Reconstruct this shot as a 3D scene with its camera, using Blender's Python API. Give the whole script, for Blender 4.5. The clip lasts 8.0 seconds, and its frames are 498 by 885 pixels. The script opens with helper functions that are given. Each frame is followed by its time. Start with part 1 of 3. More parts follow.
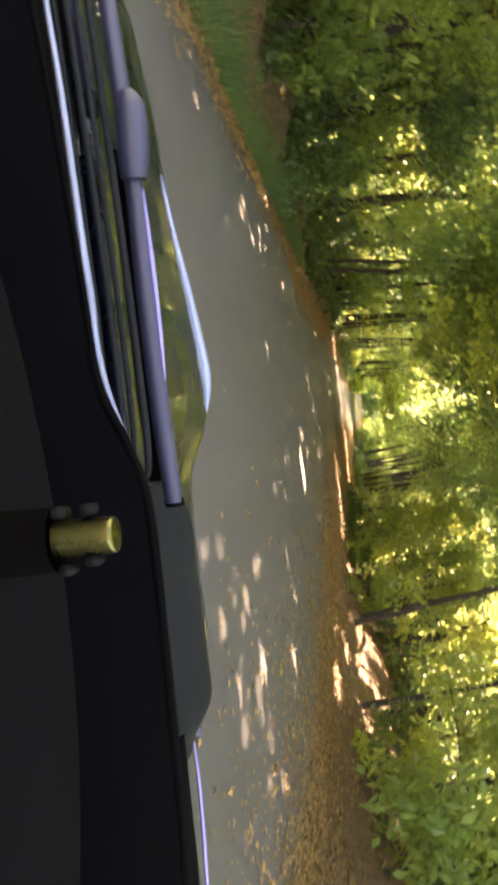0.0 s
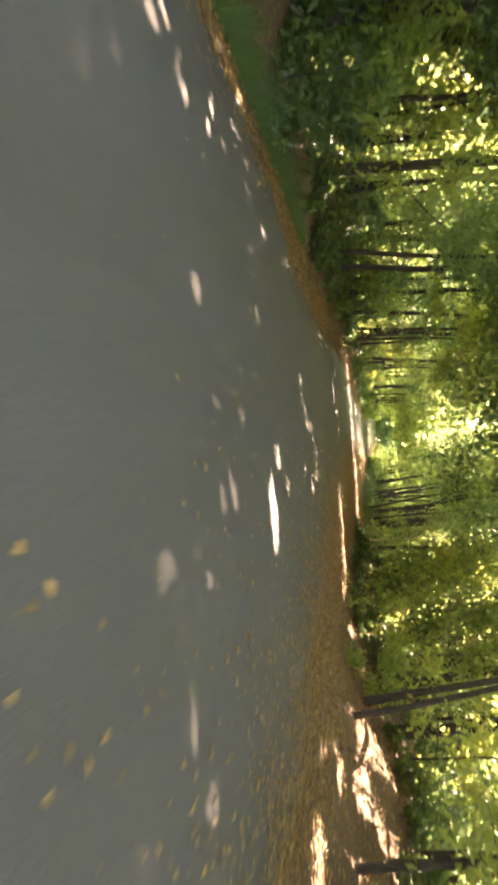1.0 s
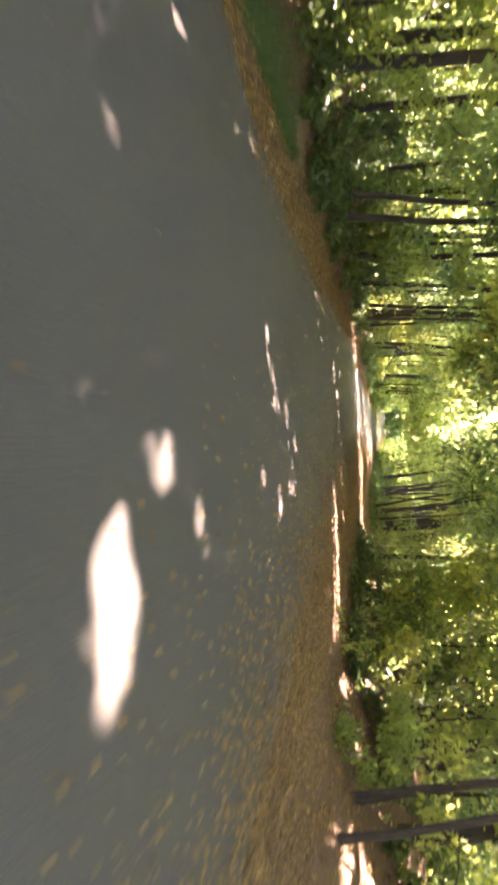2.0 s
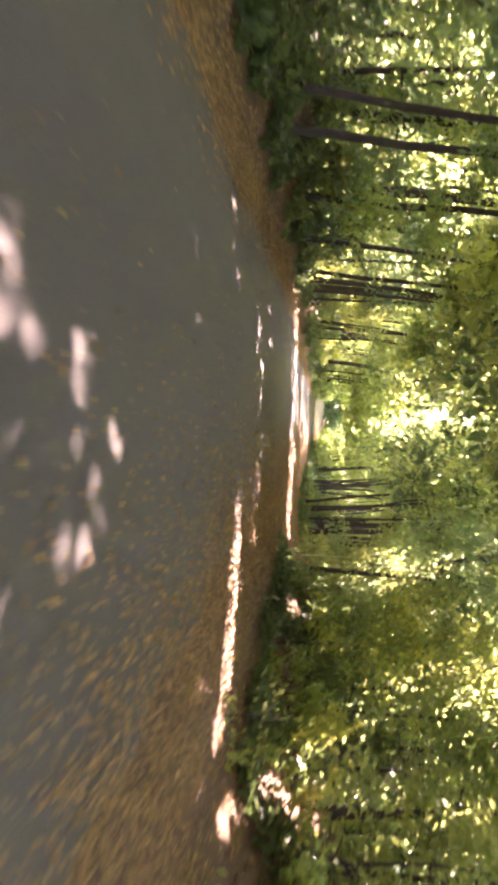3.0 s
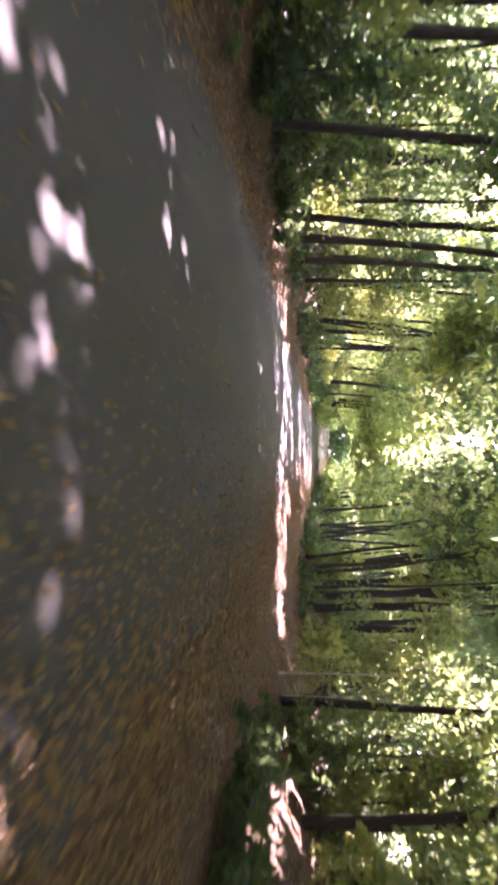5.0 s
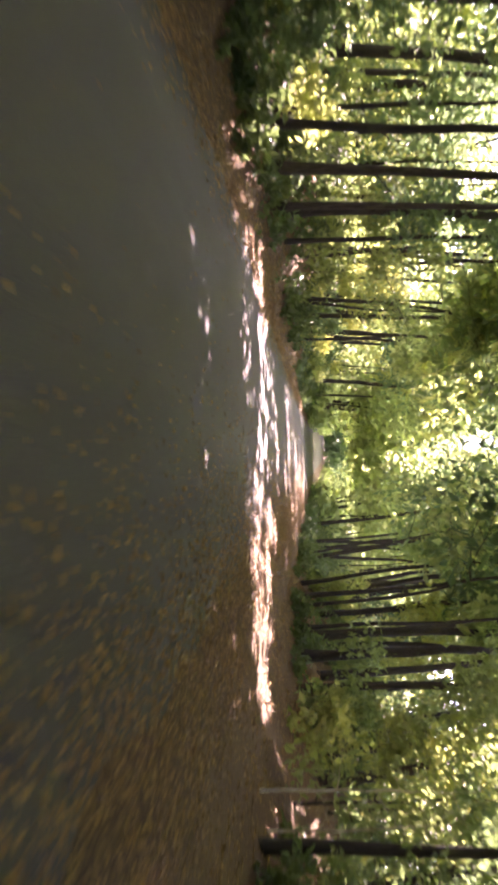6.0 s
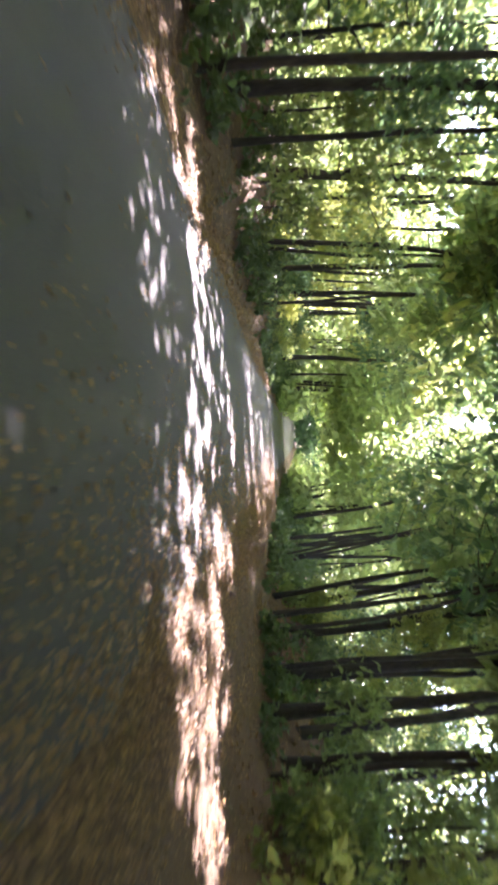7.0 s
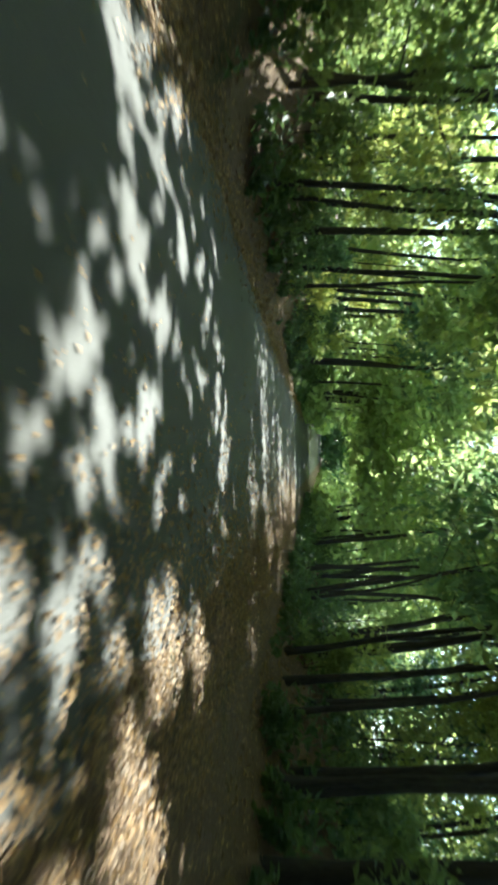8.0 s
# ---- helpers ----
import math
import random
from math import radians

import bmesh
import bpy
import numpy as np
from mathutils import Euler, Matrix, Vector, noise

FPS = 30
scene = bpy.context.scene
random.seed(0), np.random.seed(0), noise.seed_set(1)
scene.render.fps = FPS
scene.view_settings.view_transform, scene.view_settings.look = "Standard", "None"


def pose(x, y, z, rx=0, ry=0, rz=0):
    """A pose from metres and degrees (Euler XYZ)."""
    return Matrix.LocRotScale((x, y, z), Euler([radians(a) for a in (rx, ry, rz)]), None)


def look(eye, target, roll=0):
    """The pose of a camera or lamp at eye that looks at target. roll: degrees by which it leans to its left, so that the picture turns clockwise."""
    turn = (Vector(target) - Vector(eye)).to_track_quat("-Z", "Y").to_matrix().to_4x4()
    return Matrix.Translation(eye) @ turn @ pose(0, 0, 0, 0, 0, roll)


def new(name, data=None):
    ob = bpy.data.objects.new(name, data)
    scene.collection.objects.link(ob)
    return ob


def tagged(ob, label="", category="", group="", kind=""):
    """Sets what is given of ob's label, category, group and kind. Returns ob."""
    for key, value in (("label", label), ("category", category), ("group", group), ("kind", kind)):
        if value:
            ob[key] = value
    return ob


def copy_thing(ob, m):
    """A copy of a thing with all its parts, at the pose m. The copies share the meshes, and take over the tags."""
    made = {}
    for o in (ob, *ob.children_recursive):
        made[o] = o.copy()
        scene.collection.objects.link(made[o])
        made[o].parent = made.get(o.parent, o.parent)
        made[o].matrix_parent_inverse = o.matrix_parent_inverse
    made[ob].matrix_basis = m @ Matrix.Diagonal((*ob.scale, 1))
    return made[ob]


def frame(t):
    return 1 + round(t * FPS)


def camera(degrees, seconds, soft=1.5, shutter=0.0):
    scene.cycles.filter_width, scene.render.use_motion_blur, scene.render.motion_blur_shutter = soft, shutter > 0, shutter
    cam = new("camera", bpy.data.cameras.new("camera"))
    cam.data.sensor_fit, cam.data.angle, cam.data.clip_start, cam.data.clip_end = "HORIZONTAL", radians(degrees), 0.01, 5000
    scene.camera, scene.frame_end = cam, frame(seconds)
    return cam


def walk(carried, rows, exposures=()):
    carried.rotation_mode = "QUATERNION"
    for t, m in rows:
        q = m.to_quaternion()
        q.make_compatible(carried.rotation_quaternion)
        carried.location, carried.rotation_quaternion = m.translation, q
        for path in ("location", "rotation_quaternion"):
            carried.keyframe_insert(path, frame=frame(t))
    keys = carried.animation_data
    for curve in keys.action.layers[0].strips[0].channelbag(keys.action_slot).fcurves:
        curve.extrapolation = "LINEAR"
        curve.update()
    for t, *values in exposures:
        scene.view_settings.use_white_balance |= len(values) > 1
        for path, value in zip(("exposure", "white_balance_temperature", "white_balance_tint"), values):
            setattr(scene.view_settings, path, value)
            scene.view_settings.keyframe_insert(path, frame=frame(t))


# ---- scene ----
cam = camera(33.3, 8.0, soft=3.8, shutter=0.6)
METRES, EYE = 50.0, 1.3
# the camera is held on its side: its right is the world's up, its up the world's left
BASE = pose(0, 0, EYE, -49.253, -79.556, 47.763)
ROWS = [
    (0.0, 0.0, 0.0, 0.0, 0.0, 0.0, 0.0),
    (0.034, 0.0, 0.0, 0.0, 0.09, 0.16, -0.48),
    (0.5, 0.0079, 0.0568, 0.0003, 1.28, 2.32, -7.0),
    (1.0, 0.0155, 0.1129, 0.0007, 0.8, 1.6, -2.34),
    (2.5, 0.0391, 0.2826, 0.0066, 0.29, 0.14, -5.93),
    (3.0, 0.0477, 0.3443, 0.0097, -2.93, -0.06, -8.59),
    (3.5, 0.0566, 0.4075, 0.012, -4.6, 0.49, -8.34),
    (4.0, 0.0651, 0.4705, 0.0146, -4.87, 2.2, -9.07),
    (4.5, 0.0734, 0.5339, 0.0168, -3.23, 2.01, -7.53),
    (6.0, 0.0995, 0.7281, 0.0245, -2.81, 2.84, -5.04),
    (6.5, 0.1083, 0.7949, 0.0269, -3.9, 2.21, -1.7),
    (7.0, 0.1171, 0.8613, 0.0296, -4.72, 2.14, -3.1),
    (7.5, 0.126, 0.9278, 0.032, -4.25, 2.84, -4.51),
    (8.0, 0.1342, 0.9903, 0.034, -3.06, 2.94, -5.63),
]
walk(cam, [(t, BASE @ pose(METRES * x, METRES * y, METRES * z, 90 + pitch, roll, yaw)) for t, x, y, z, yaw, pitch, roll in ROWS],
     exposures=[(0.0, 4.05, 9800, 30), (0.5, 3.95, 9300, 30), (1.0, 4.0, 8700, 28), (2.5, 4.3, 7500, 46), (3.2, 4.3, 7300, 53), (3.9, 4.03, 6400, 56), (4.5, 3.97, 5900, 64), (6.0, 3.6, 6800, 52), (6.7, 3.52, 6300, 48), (7.3, 2.93, 5700, 20), (8.0, 2.0, 5700, -4)])

# ---- light: high sun ahead and to the left of the road, clear sky ----
SUN_EL, SUN_AZ = 52.0, -8.0          # azimuth from +y, to the right positive
world = bpy.data.worlds.new("sky")
scene.world = world
world.use_nodes = True
wn = world.node_tree.nodes
sky = wn.new("ShaderNodeTexSky")
sky.sky_type, sky.sun_disc = "NISHITA", False
sky.sun_elevation, sky.sun_rotation = radians(SUN_EL), radians(SUN_AZ)
world.node_tree.links.new(sky.outputs[0], wn["Background"].inputs[0])
wn["Background"].inputs[1].default_value = 0.15
sun = new("sun", bpy.data.lights.new("sun", "SUN"))
sun.data.energy, sun.data.angle, sun.data.color = 5.0, radians(0.53), (1.0, 0.93, 0.82)
sun_dir = Vector((math.sin(radians(SUN_AZ)) * math.cos(radians(SUN_EL)), math.cos(radians(SUN_AZ)) * math.cos(radians(SUN_EL)), math.sin(radians(SUN_EL))))
sun.matrix_world = look(sun_dir * 60, (0, 0, 0))


# ---- materials ----
def material(name, rough=0.8, metal=0.0):
    m = bpy.data.materials.new(name)
    m.use_nodes = True
    b = m.node_tree.nodes["Principled BSDF"]
    b.inputs["Roughness"].default_value, b.inputs["Metallic"].default_value = rough, metal
    return m, m.node_tree.nodes, m.node_tree.links, b


def noise_tex(n, l, scale, detail=6.0, rough=0.6, vec=None, stretch=None):
    """A noise texture in object metres."""
    t = n.new("ShaderNodeTexNoise")
    t.inputs["Scale"].default_value, t.inputs["Detail"].default_value, t.inputs["Roughness"].default_value = scale, detail, rough
    if vec is None:
        vec = n.new("ShaderNodeTexCoord").outputs["Object"]
    if stretch:
        mp = n.new("ShaderNodeMapping")
        mp.inputs["Scale"].default_value = stretch
        l.new(vec, mp.inputs[0])
        vec = mp.outputs[0]
    l.new(vec, t.inputs["Vector"])
    return t.outputs["Fac"]


def ramp(n, l, fac, stops):
    r = n.new("ShaderNodeValToRGB")
    e = r.color_ramp.elements
    while len(e) < len(stops):
        e.new(0.5)
    for k, (p, c) in zip(e, stops):
        k.position, k.color = p, (*c, 1)
    l.new(fac, r.inputs[0])
    return r.outputs[0]


def mix(n, l, fac, a, b, mode="MIX"):
    m = n.new("ShaderNodeMix")
    m.data_type, m.blend_type = "RGBA", mode
    for sock, v in ((m.inputs[0], fac), (m.inputs[6], a), (m.inputs[7], b)):
        if isinstance(v, (int, float)):
            sock.default_value = v
        elif isinstance(v, tuple):
            sock.default_value = (*v, 1)
        else:
            l.new(v, sock)
    return m.outputs[2]


def bump(n, l, b, height, strength, dist):
    k = n.new("ShaderNodeBump")
    k.inputs["Strength"].default_value, k.inputs["Distance"].default_value = strength, dist
    l.new(height, k.inputs["Height"])
    l.new(k.outputs[0], b.inputs["Normal"])


def asphalt():
    m, n, l, b = material("asphalt", 0.8)
    grain = noise_tex(n, l, 90, 3, 0.7)
    wear = noise_tex(n, l, 0.7, 5, 0.6, stretch=(1.6, 0.25, 1))
    c = ramp(n, l, wear, [(0.3, (0.070, 0.060, 0.046)), (0.7, (0.110, 0.096, 0.075))])
    c = mix(n, l, 0.55, c, ramp(n, l, grain, [(0.35, (0.018, 0.018, 0.018)), (0.7, (0.14, 0.14, 0.135))]))
    l.new(c, b.inputs["Base Color"])
    l.new(ramp(n, l, wear, [(0.3, (0.62,) * 3), (0.75, (0.85,) * 3)]), b.inputs["Roughness"])
    bump(n, l, b, grain, 0.5, 0.006)
    return m


def soil():
    m, n, l, b = material("leaf_litter_soil", 0.9)
    fine = noise_tex(n, l, 22, 5, 0.7)
    mid = noise_tex(n, l, 3.0, 6, 0.65)
    big = noise_tex(n, l, 0.35, 4, 0.6)
    c = ramp(n, l, fine, [(0.3, (0.036, 0.021, 0.011)), (0.5, (0.13, 0.076, 0.036)), (0.72, (0.28, 0.17, 0.078))])
    c = mix(n, l, ramp(n, l, mid, [(0.35, (0, 0, 0)), (0.65, (1, 1, 1))]), c, mix(n, l, 0.5, c, (0.12, 0.072, 0.038)))
    c = mix(n, l, ramp(n, l, big, [(0.56, (0, 0, 0)), (0.72, (0.75,) * 3)]), c, (0.028, 0.048, 0.012))
    l.new(c, b.inputs["Base Color"])
    bump(n, l, b, fine, 0.8, 0.04)
    return m


def leafy(name, dark, light, glow, trans=0.5, rough=0.45):
    """Leaves: diffuse and glossy above, light shining through."""
    m, n, l, b = material(name, rough)
    rnd = n.new("ShaderNodeNewGeometry").outputs["Random Per Island"]
    tint = n.new("ShaderNodeObjectInfo").outputs["Random"]
    c = ramp(n, l, rnd, [(0.0, dark), (0.7, light), (1.0, tuple(1.35 * k for k in light))])
    c = mix(n, l, ramp(n, l, tint, [(0.0, (0, 0, 0)), (1.0, (0.4,) * 3)]), c, mix(n, l, 1.0, c, (0.75, 0.95, 1.0), "MULTIPLY"))
    shade = ramp(n, l, tint, [(0.0, (0.50, 0.58, 0.60)), (0.5, (0.95, 0.95, 0.9)), (1.0, (1.35, 1.22, 1.0))])
    c = mix(n, l, 1.0, c, shade, "MULTIPLY")
    l.new(c, b.inputs["Base Color"])
    t = n.new("ShaderNodeBsdfTranslucent")
    l.new(mix(n, l, 1.0, mix(n, l, rnd, glow, tuple(0.55 * k for k in glow)), shade, "MULTIPLY"), t.inputs["Color"])
    mx = n.new("ShaderNodeMixShader")
    mx.inputs[0].default_value = trans
    l.new(b.outputs[0], mx.inputs[1])
    l.new(t.outputs[0], mx.inputs[2])
    l.new(mx.outputs[0], n["Material Output"].inputs[0])
    return m


def bark(name, dark, light):
    m, n, l, b = material(name, 0.9)
    g = noise_tex(n, l, 9, 6, 0.7, stretch=(1, 1, 0.18))
    big = noise_tex(n, l, 1.3, 4, 0.6)
    fine = noise_tex(n, l, 34, 5, 0.75, stretch=(1, 1, 0.12))
    c = mix(n, l, 0.55, ramp(n, l, g, [(0.3, dark), (0.7, light)]), ramp(n, l, fine, [(0.4, tuple(0.4 * k for k in dark)), (0.62, tuple(1.5 * k for k in light))]))
    c = mix(n, l, ramp(n, l, big, [(0.5, (0, 0, 0)), (0.7, (0.5,) * 3)]), c, (0.09, 0.105, 0.06))
    l.new(c, b.inputs["Base Color"])
    bump(n, l, b, mix(n, l, 0.5, g, fine), 1.0, 0.05)
    return m


M_ROAD, M_SOIL = asphalt(), soil()
M_LEAF = leafy("green_leaves", (0.030, 0.065, 0.012), (0.085, 0.15, 0.038), (0.56, 0.71, 0.26), 0.55)
# copy of the green leaves, brightened so that shaded crowns look backlit
M_CROWN = leafy("brightened_crown_leaves", (0.035, 0.075, 0.014), (0.095, 0.165, 0.043), (0.70, 0.83, 0.35), 0.75)
M_LEAF_B = leafy("blue_green_leaves", (0.025, 0.060, 0.022), (0.065, 0.13, 0.045), (0.38, 0.56, 0.25), 0.52)
M_LEAF_Y = leafy("yellow_green_leaves", (0.06, 0.10, 0.015), (0.14, 0.20, 0.045), (0.68, 0.76, 0.25), 0.58)
M_UNDER = leafy("undergrowth_leaves", (0.020, 0.042, 0.013), (0.058, 0.10, 0.032), (0.24, 0.36, 0.13), 0.42)
M_GRASS = leafy("verge_grass", (0.026, 0.065, 0.013), (0.062, 0.12, 0.025), (0.13, 0.23, 0.05), 0.3)
M_DEAD = leafy("dead_leaves", (0.13, 0.070, 0.026), (0.46, 0.25, 0.085), (0.34, 0.18, 0.05), 0.18, 0.6)
M_BARK = bark("grey_brown_bark", (0.016, 0.013, 0.010), (0.062, 0.050, 0.038))
M_PALE = bark("pale_dead_wood", (0.30, 0.25, 0.18), (0.62, 0.55, 0.42))
M_BARK_D = bark("dark_bark", (0.012, 0.010, 0.008), (0.050, 0.040, 0.031))


# ---- building helpers ----
def mesh_of(name, verts, faces, mat, smooth=False):
    """A mesh from numpy arrays: verts (n, 3), faces (m, 3 or 4)."""
    me = bpy.data.meshes.new(name)
    verts, faces = np.asarray(verts, np.float32), np.asarray(faces, np.int32)
    k = faces.shape[1]
    me.vertices.add(len(verts))
    me.vertices.foreach_set("co", verts.ravel())
    me.loops.add(faces.size)
    me.loops.foreach_set("vertex_index", faces.ravel())
    me.polygons.add(len(faces))
    me.polygons.foreach_set("loop_start", np.arange(0, faces.size, k, dtype=np.int32))
    me.polygons.foreach_set("use_smooth", np.full(len(faces), smooth))
    me.update(calc_edges=True)
    me.materials.append(mat)
    return me


def under(name, me, parent, label=""):
    ob = new(name, me)
    ob.parent = parent
    return tagged(ob, label)


def part(name, bm, mat, parent, label="", smooth=False):
    me = bpy.data.meshes.new(name)
    for f in bm.faces:
        f.smooth = smooth
    bm.to_mesh(me)
    bm.free()
    me.materials.append(mat)
    return under(name, me, parent, label)


def tube(points, radii, sides=8, lumps=0.0, rng=None):
    """Verts and quads of a round tapering tube along points, with its tip closed to a small end."""
    pts, vs, fs = [Vector(p) for p in points], [], []
    for i, p in enumerate(pts):
        d = (pts[min(i + 1, len(pts) - 1)] - pts[max(i - 1, 0)]).normalized()
        a = d.orthogonal().normalized() if i == 0 else (a - d * a.dot(d)).normalized()
        b = d.cross(a)
        for k in range(sides):
            w = 2 * math.pi * k / sides
            r = radii[i] * (1 + (rng.uniform(-lumps, lumps) if rng else 0))
            vs.append(p + (a * math.cos(w) + b * math.sin(w)) * r)
    for i in range(len(pts) - 1):
        for k in range(sides):
            q = (k + 1) % sides
            fs.append((i * sides + k, i * sides + q, (i + 1) * sides + q, (i + 1) * sides + k))
    return np.array(vs), np.array(fs)


def joined(chunks):
    vs, fs, n = [], [], 0
    for v, f in chunks:
        vs.append(v)
        fs.append(f + n)
        n += len(v)
    return np.concatenate(vs), np.concatenate(fs)


def leaves(centres, size, rng, flat=0.5, long=1.7, fold=0.18, hang=0.25):
    """Folded leaf shapes (two triangles meeting at the midrib) at the given places."""
    n = len(centres)
    nrm = rng.normal(size=(n, 3)) * (1 - flat)
    nrm[:, 2] += flat * np.sign(rng.random(n) - 0.03) * 1.6
    nrm /= np.linalg.norm(nrm, axis=1, keepdims=True)
    d = rng.normal(size=(n, 3))
    d[:, 2] -= hang
    d -= nrm * (d * nrm).sum(1, keepdims=True)
    d /= np.linalg.norm(d, axis=1, keepdims=True)
    s = np.cross(nrm, d)
    r = (size * rng.uniform(0.6, 1.35, n))[:, None]
    a = centres - d * r * long / 2
    c = centres + d * r * long / 2
    m = centres - d * r * 0.12
    b = m + s * r * 0.5 + nrm * r * fold
    e = m - s * r * 0.5 + nrm * r * fold
    vs = np.stack([a, b, c, e], 1).reshape(-1, 3)
    i = np.arange(n)[:, None] * 4
    fs = np.concatenate([i + [0, 1, 2], i + [0, 2, 3]], 1).reshape(-1, 3)
    return vs, fs


# ---- ground, road ----
def smooth(a, b, x):
    t = np.clip((x - a) / (b - a), 0, 1)
    return t * t * (3 - 2 * t)


def bend(y):
    """Sideways course of the road's middle: straight, then easing to the left."""
    return -4.8 * (np.maximum(np.asarray(y, float) - 60, 0) / 190) ** 2


def edge_left(y):
    return bend(y) + np.interp(y, [8, 19, 22, 30, 34, 40, 53, 56, 60, 70, 95], [-4.2, -4.1, -3.45, -3.4, -3.8, -4.15, -4.4, -3.6, -4.0, -3.6, -3.2]) + 0.06 * np.sin(y * 1.9)


def edge_right(y):
    return bend(y) + np.interp(y, [8, 14, 17, 20, 24, 28, 33, 42, 50, 70, 100], [4.0, 3.6, 3.1, 2.6, 2.1, 1.8, 1.6, 1.8, 1.5, 1.5, 1.5]) + 0.09 * np.sin(y * 1.3 + 1) + 0.12 * np.sin(y * 3.7) * np.sin(y * 0.9) + 0.06 * np.sin(y * 8.3)


def rise(y):
    """The road climbs a little in the distance."""
    return 1.7 * smooth(70, 230, np.asarray(y, float))


def cant(x, y):
    """The first stretch of the road is banked: higher on its right-hand side."""
    return (0.11 + 0.034 * np.clip(x, -5, 5)) * (1 - smooth(32, 56, np.asarray(y, float)))


def hill(x, y):
    """Height of the ground: level by the road, low banks on both sides."""
    tip = cant(x, y)
    x, y = np.asarray(x, float) - bend(y), np.asarray(y, float)
    lumps = 0.10 * np.sin(x * 1.3 + 0.7 * np.sin(y * 0.8)) * np.sin(y * 0.9 + 1.1) + 0.05 * np.sin(x * 3.1 + y * 2.3)
    left = smooth(4.6, 8.5, -x) * (1.15 + 0.25 * np.sin(y * 0.21)) + smooth(9, 60, -x) * 4
    right = smooth(4.6, 8.2, x) * (1.3 + 0.3 * np.sin(y * 0.17 + 2) + 0.5 * np.exp(-((y - 58) / 5) ** 2)) + smooth(9, 60, x) * 4
    return left + right + lumps * smooth(4.4, 6.5, np.abs(x)) - 0.03 * smooth(2.0, 4.2, np.abs(x)) + rise(y) + tip


def grid(xs, ys, zf):
    X, Y = np.meshgrid(xs, ys)
    v = np.stack([X.ravel(), Y.ravel(), zf(X, Y).ravel()], 1)
    i = (np.arange(len(ys) - 1)[:, None] * len(xs) + np.arange(len(xs) - 1)[None, :]).ravel()[:, None]
    return v, i + np.array([0, 1, len(xs) + 1, len(xs)])


xs = np.concatenate([[-3000, -800, -300, -150], np.arange(-90, -14, 4), np.arange(-14, 14.01, 0.4), np.arange(18, 91, 4), [150, 300, 800, 3000]])
ys = np.concatenate([[-3000, -800, -300, -120, -60], np.arange(-30, 0, 3), np.arange(0, 120, 0.7), np.arange(120, 300, 6), [320, 500, 1000, 3000]])
ground = new("ground", mesh_of("ground", *grid(xs, ys, lambda X, Y: hill(X, Y) - 0.02), M_SOIL, True))
tagged(ground, "brown forest floor with dead leaves and low banks", "ground", kind="structure")

ry = np.arange(-30, 300.1, 0.6)
us = np.linspace(0, 1, 15)
RX = edge_left(ry)[:, None] + (edge_right(ry) - edge_left(ry))[:, None] * us
RY = np.broadcast_to(ry[:, None], RX.shape)
rv = np.stack([RX, RY, 0.032 - 0.03 * (2 * us - 1) ** 2 + rise(RY) + cant(RX, RY)], 2).reshape(-1, 3)
ri = (np.arange(len(ry) - 1)[:, None] * 15 + np.arange(14)[None, :]).ravel()[:, None]
road = new("road", mesh_of("road", rv, ri + np.array([0, 1, 16, 15]), M_ROAD, True))
tagged(road, "worn grey asphalt road strewn with dead leaves", "road", kind="structure")


# ---- trees ----
def limb_line(rng, start, heading, length, rise, n=7):
    p, d, out = Vector(start), Vector(heading), [Vector(start)]
    for k in range(n - 1):
        d = (d + Vector(rng.normal(0, 0.16, 3)) + Vector((0, 0, rise))).normalized()
        p = p + d * length / (n - 1)
        out.append(p.copy())
    return out


SHAPES = {}


def ragged(x, y):
    return np.sin(2.1 * x + 1.7 * np.sin(1.3 * y)) * np.sin(1.9 * y + 1.1 * np.sin(1.7 * x)) + 0.5 * np.sin(5.3 * x + 2 * np.sin(3.1 * y)) * np.sin(4.7 * y)


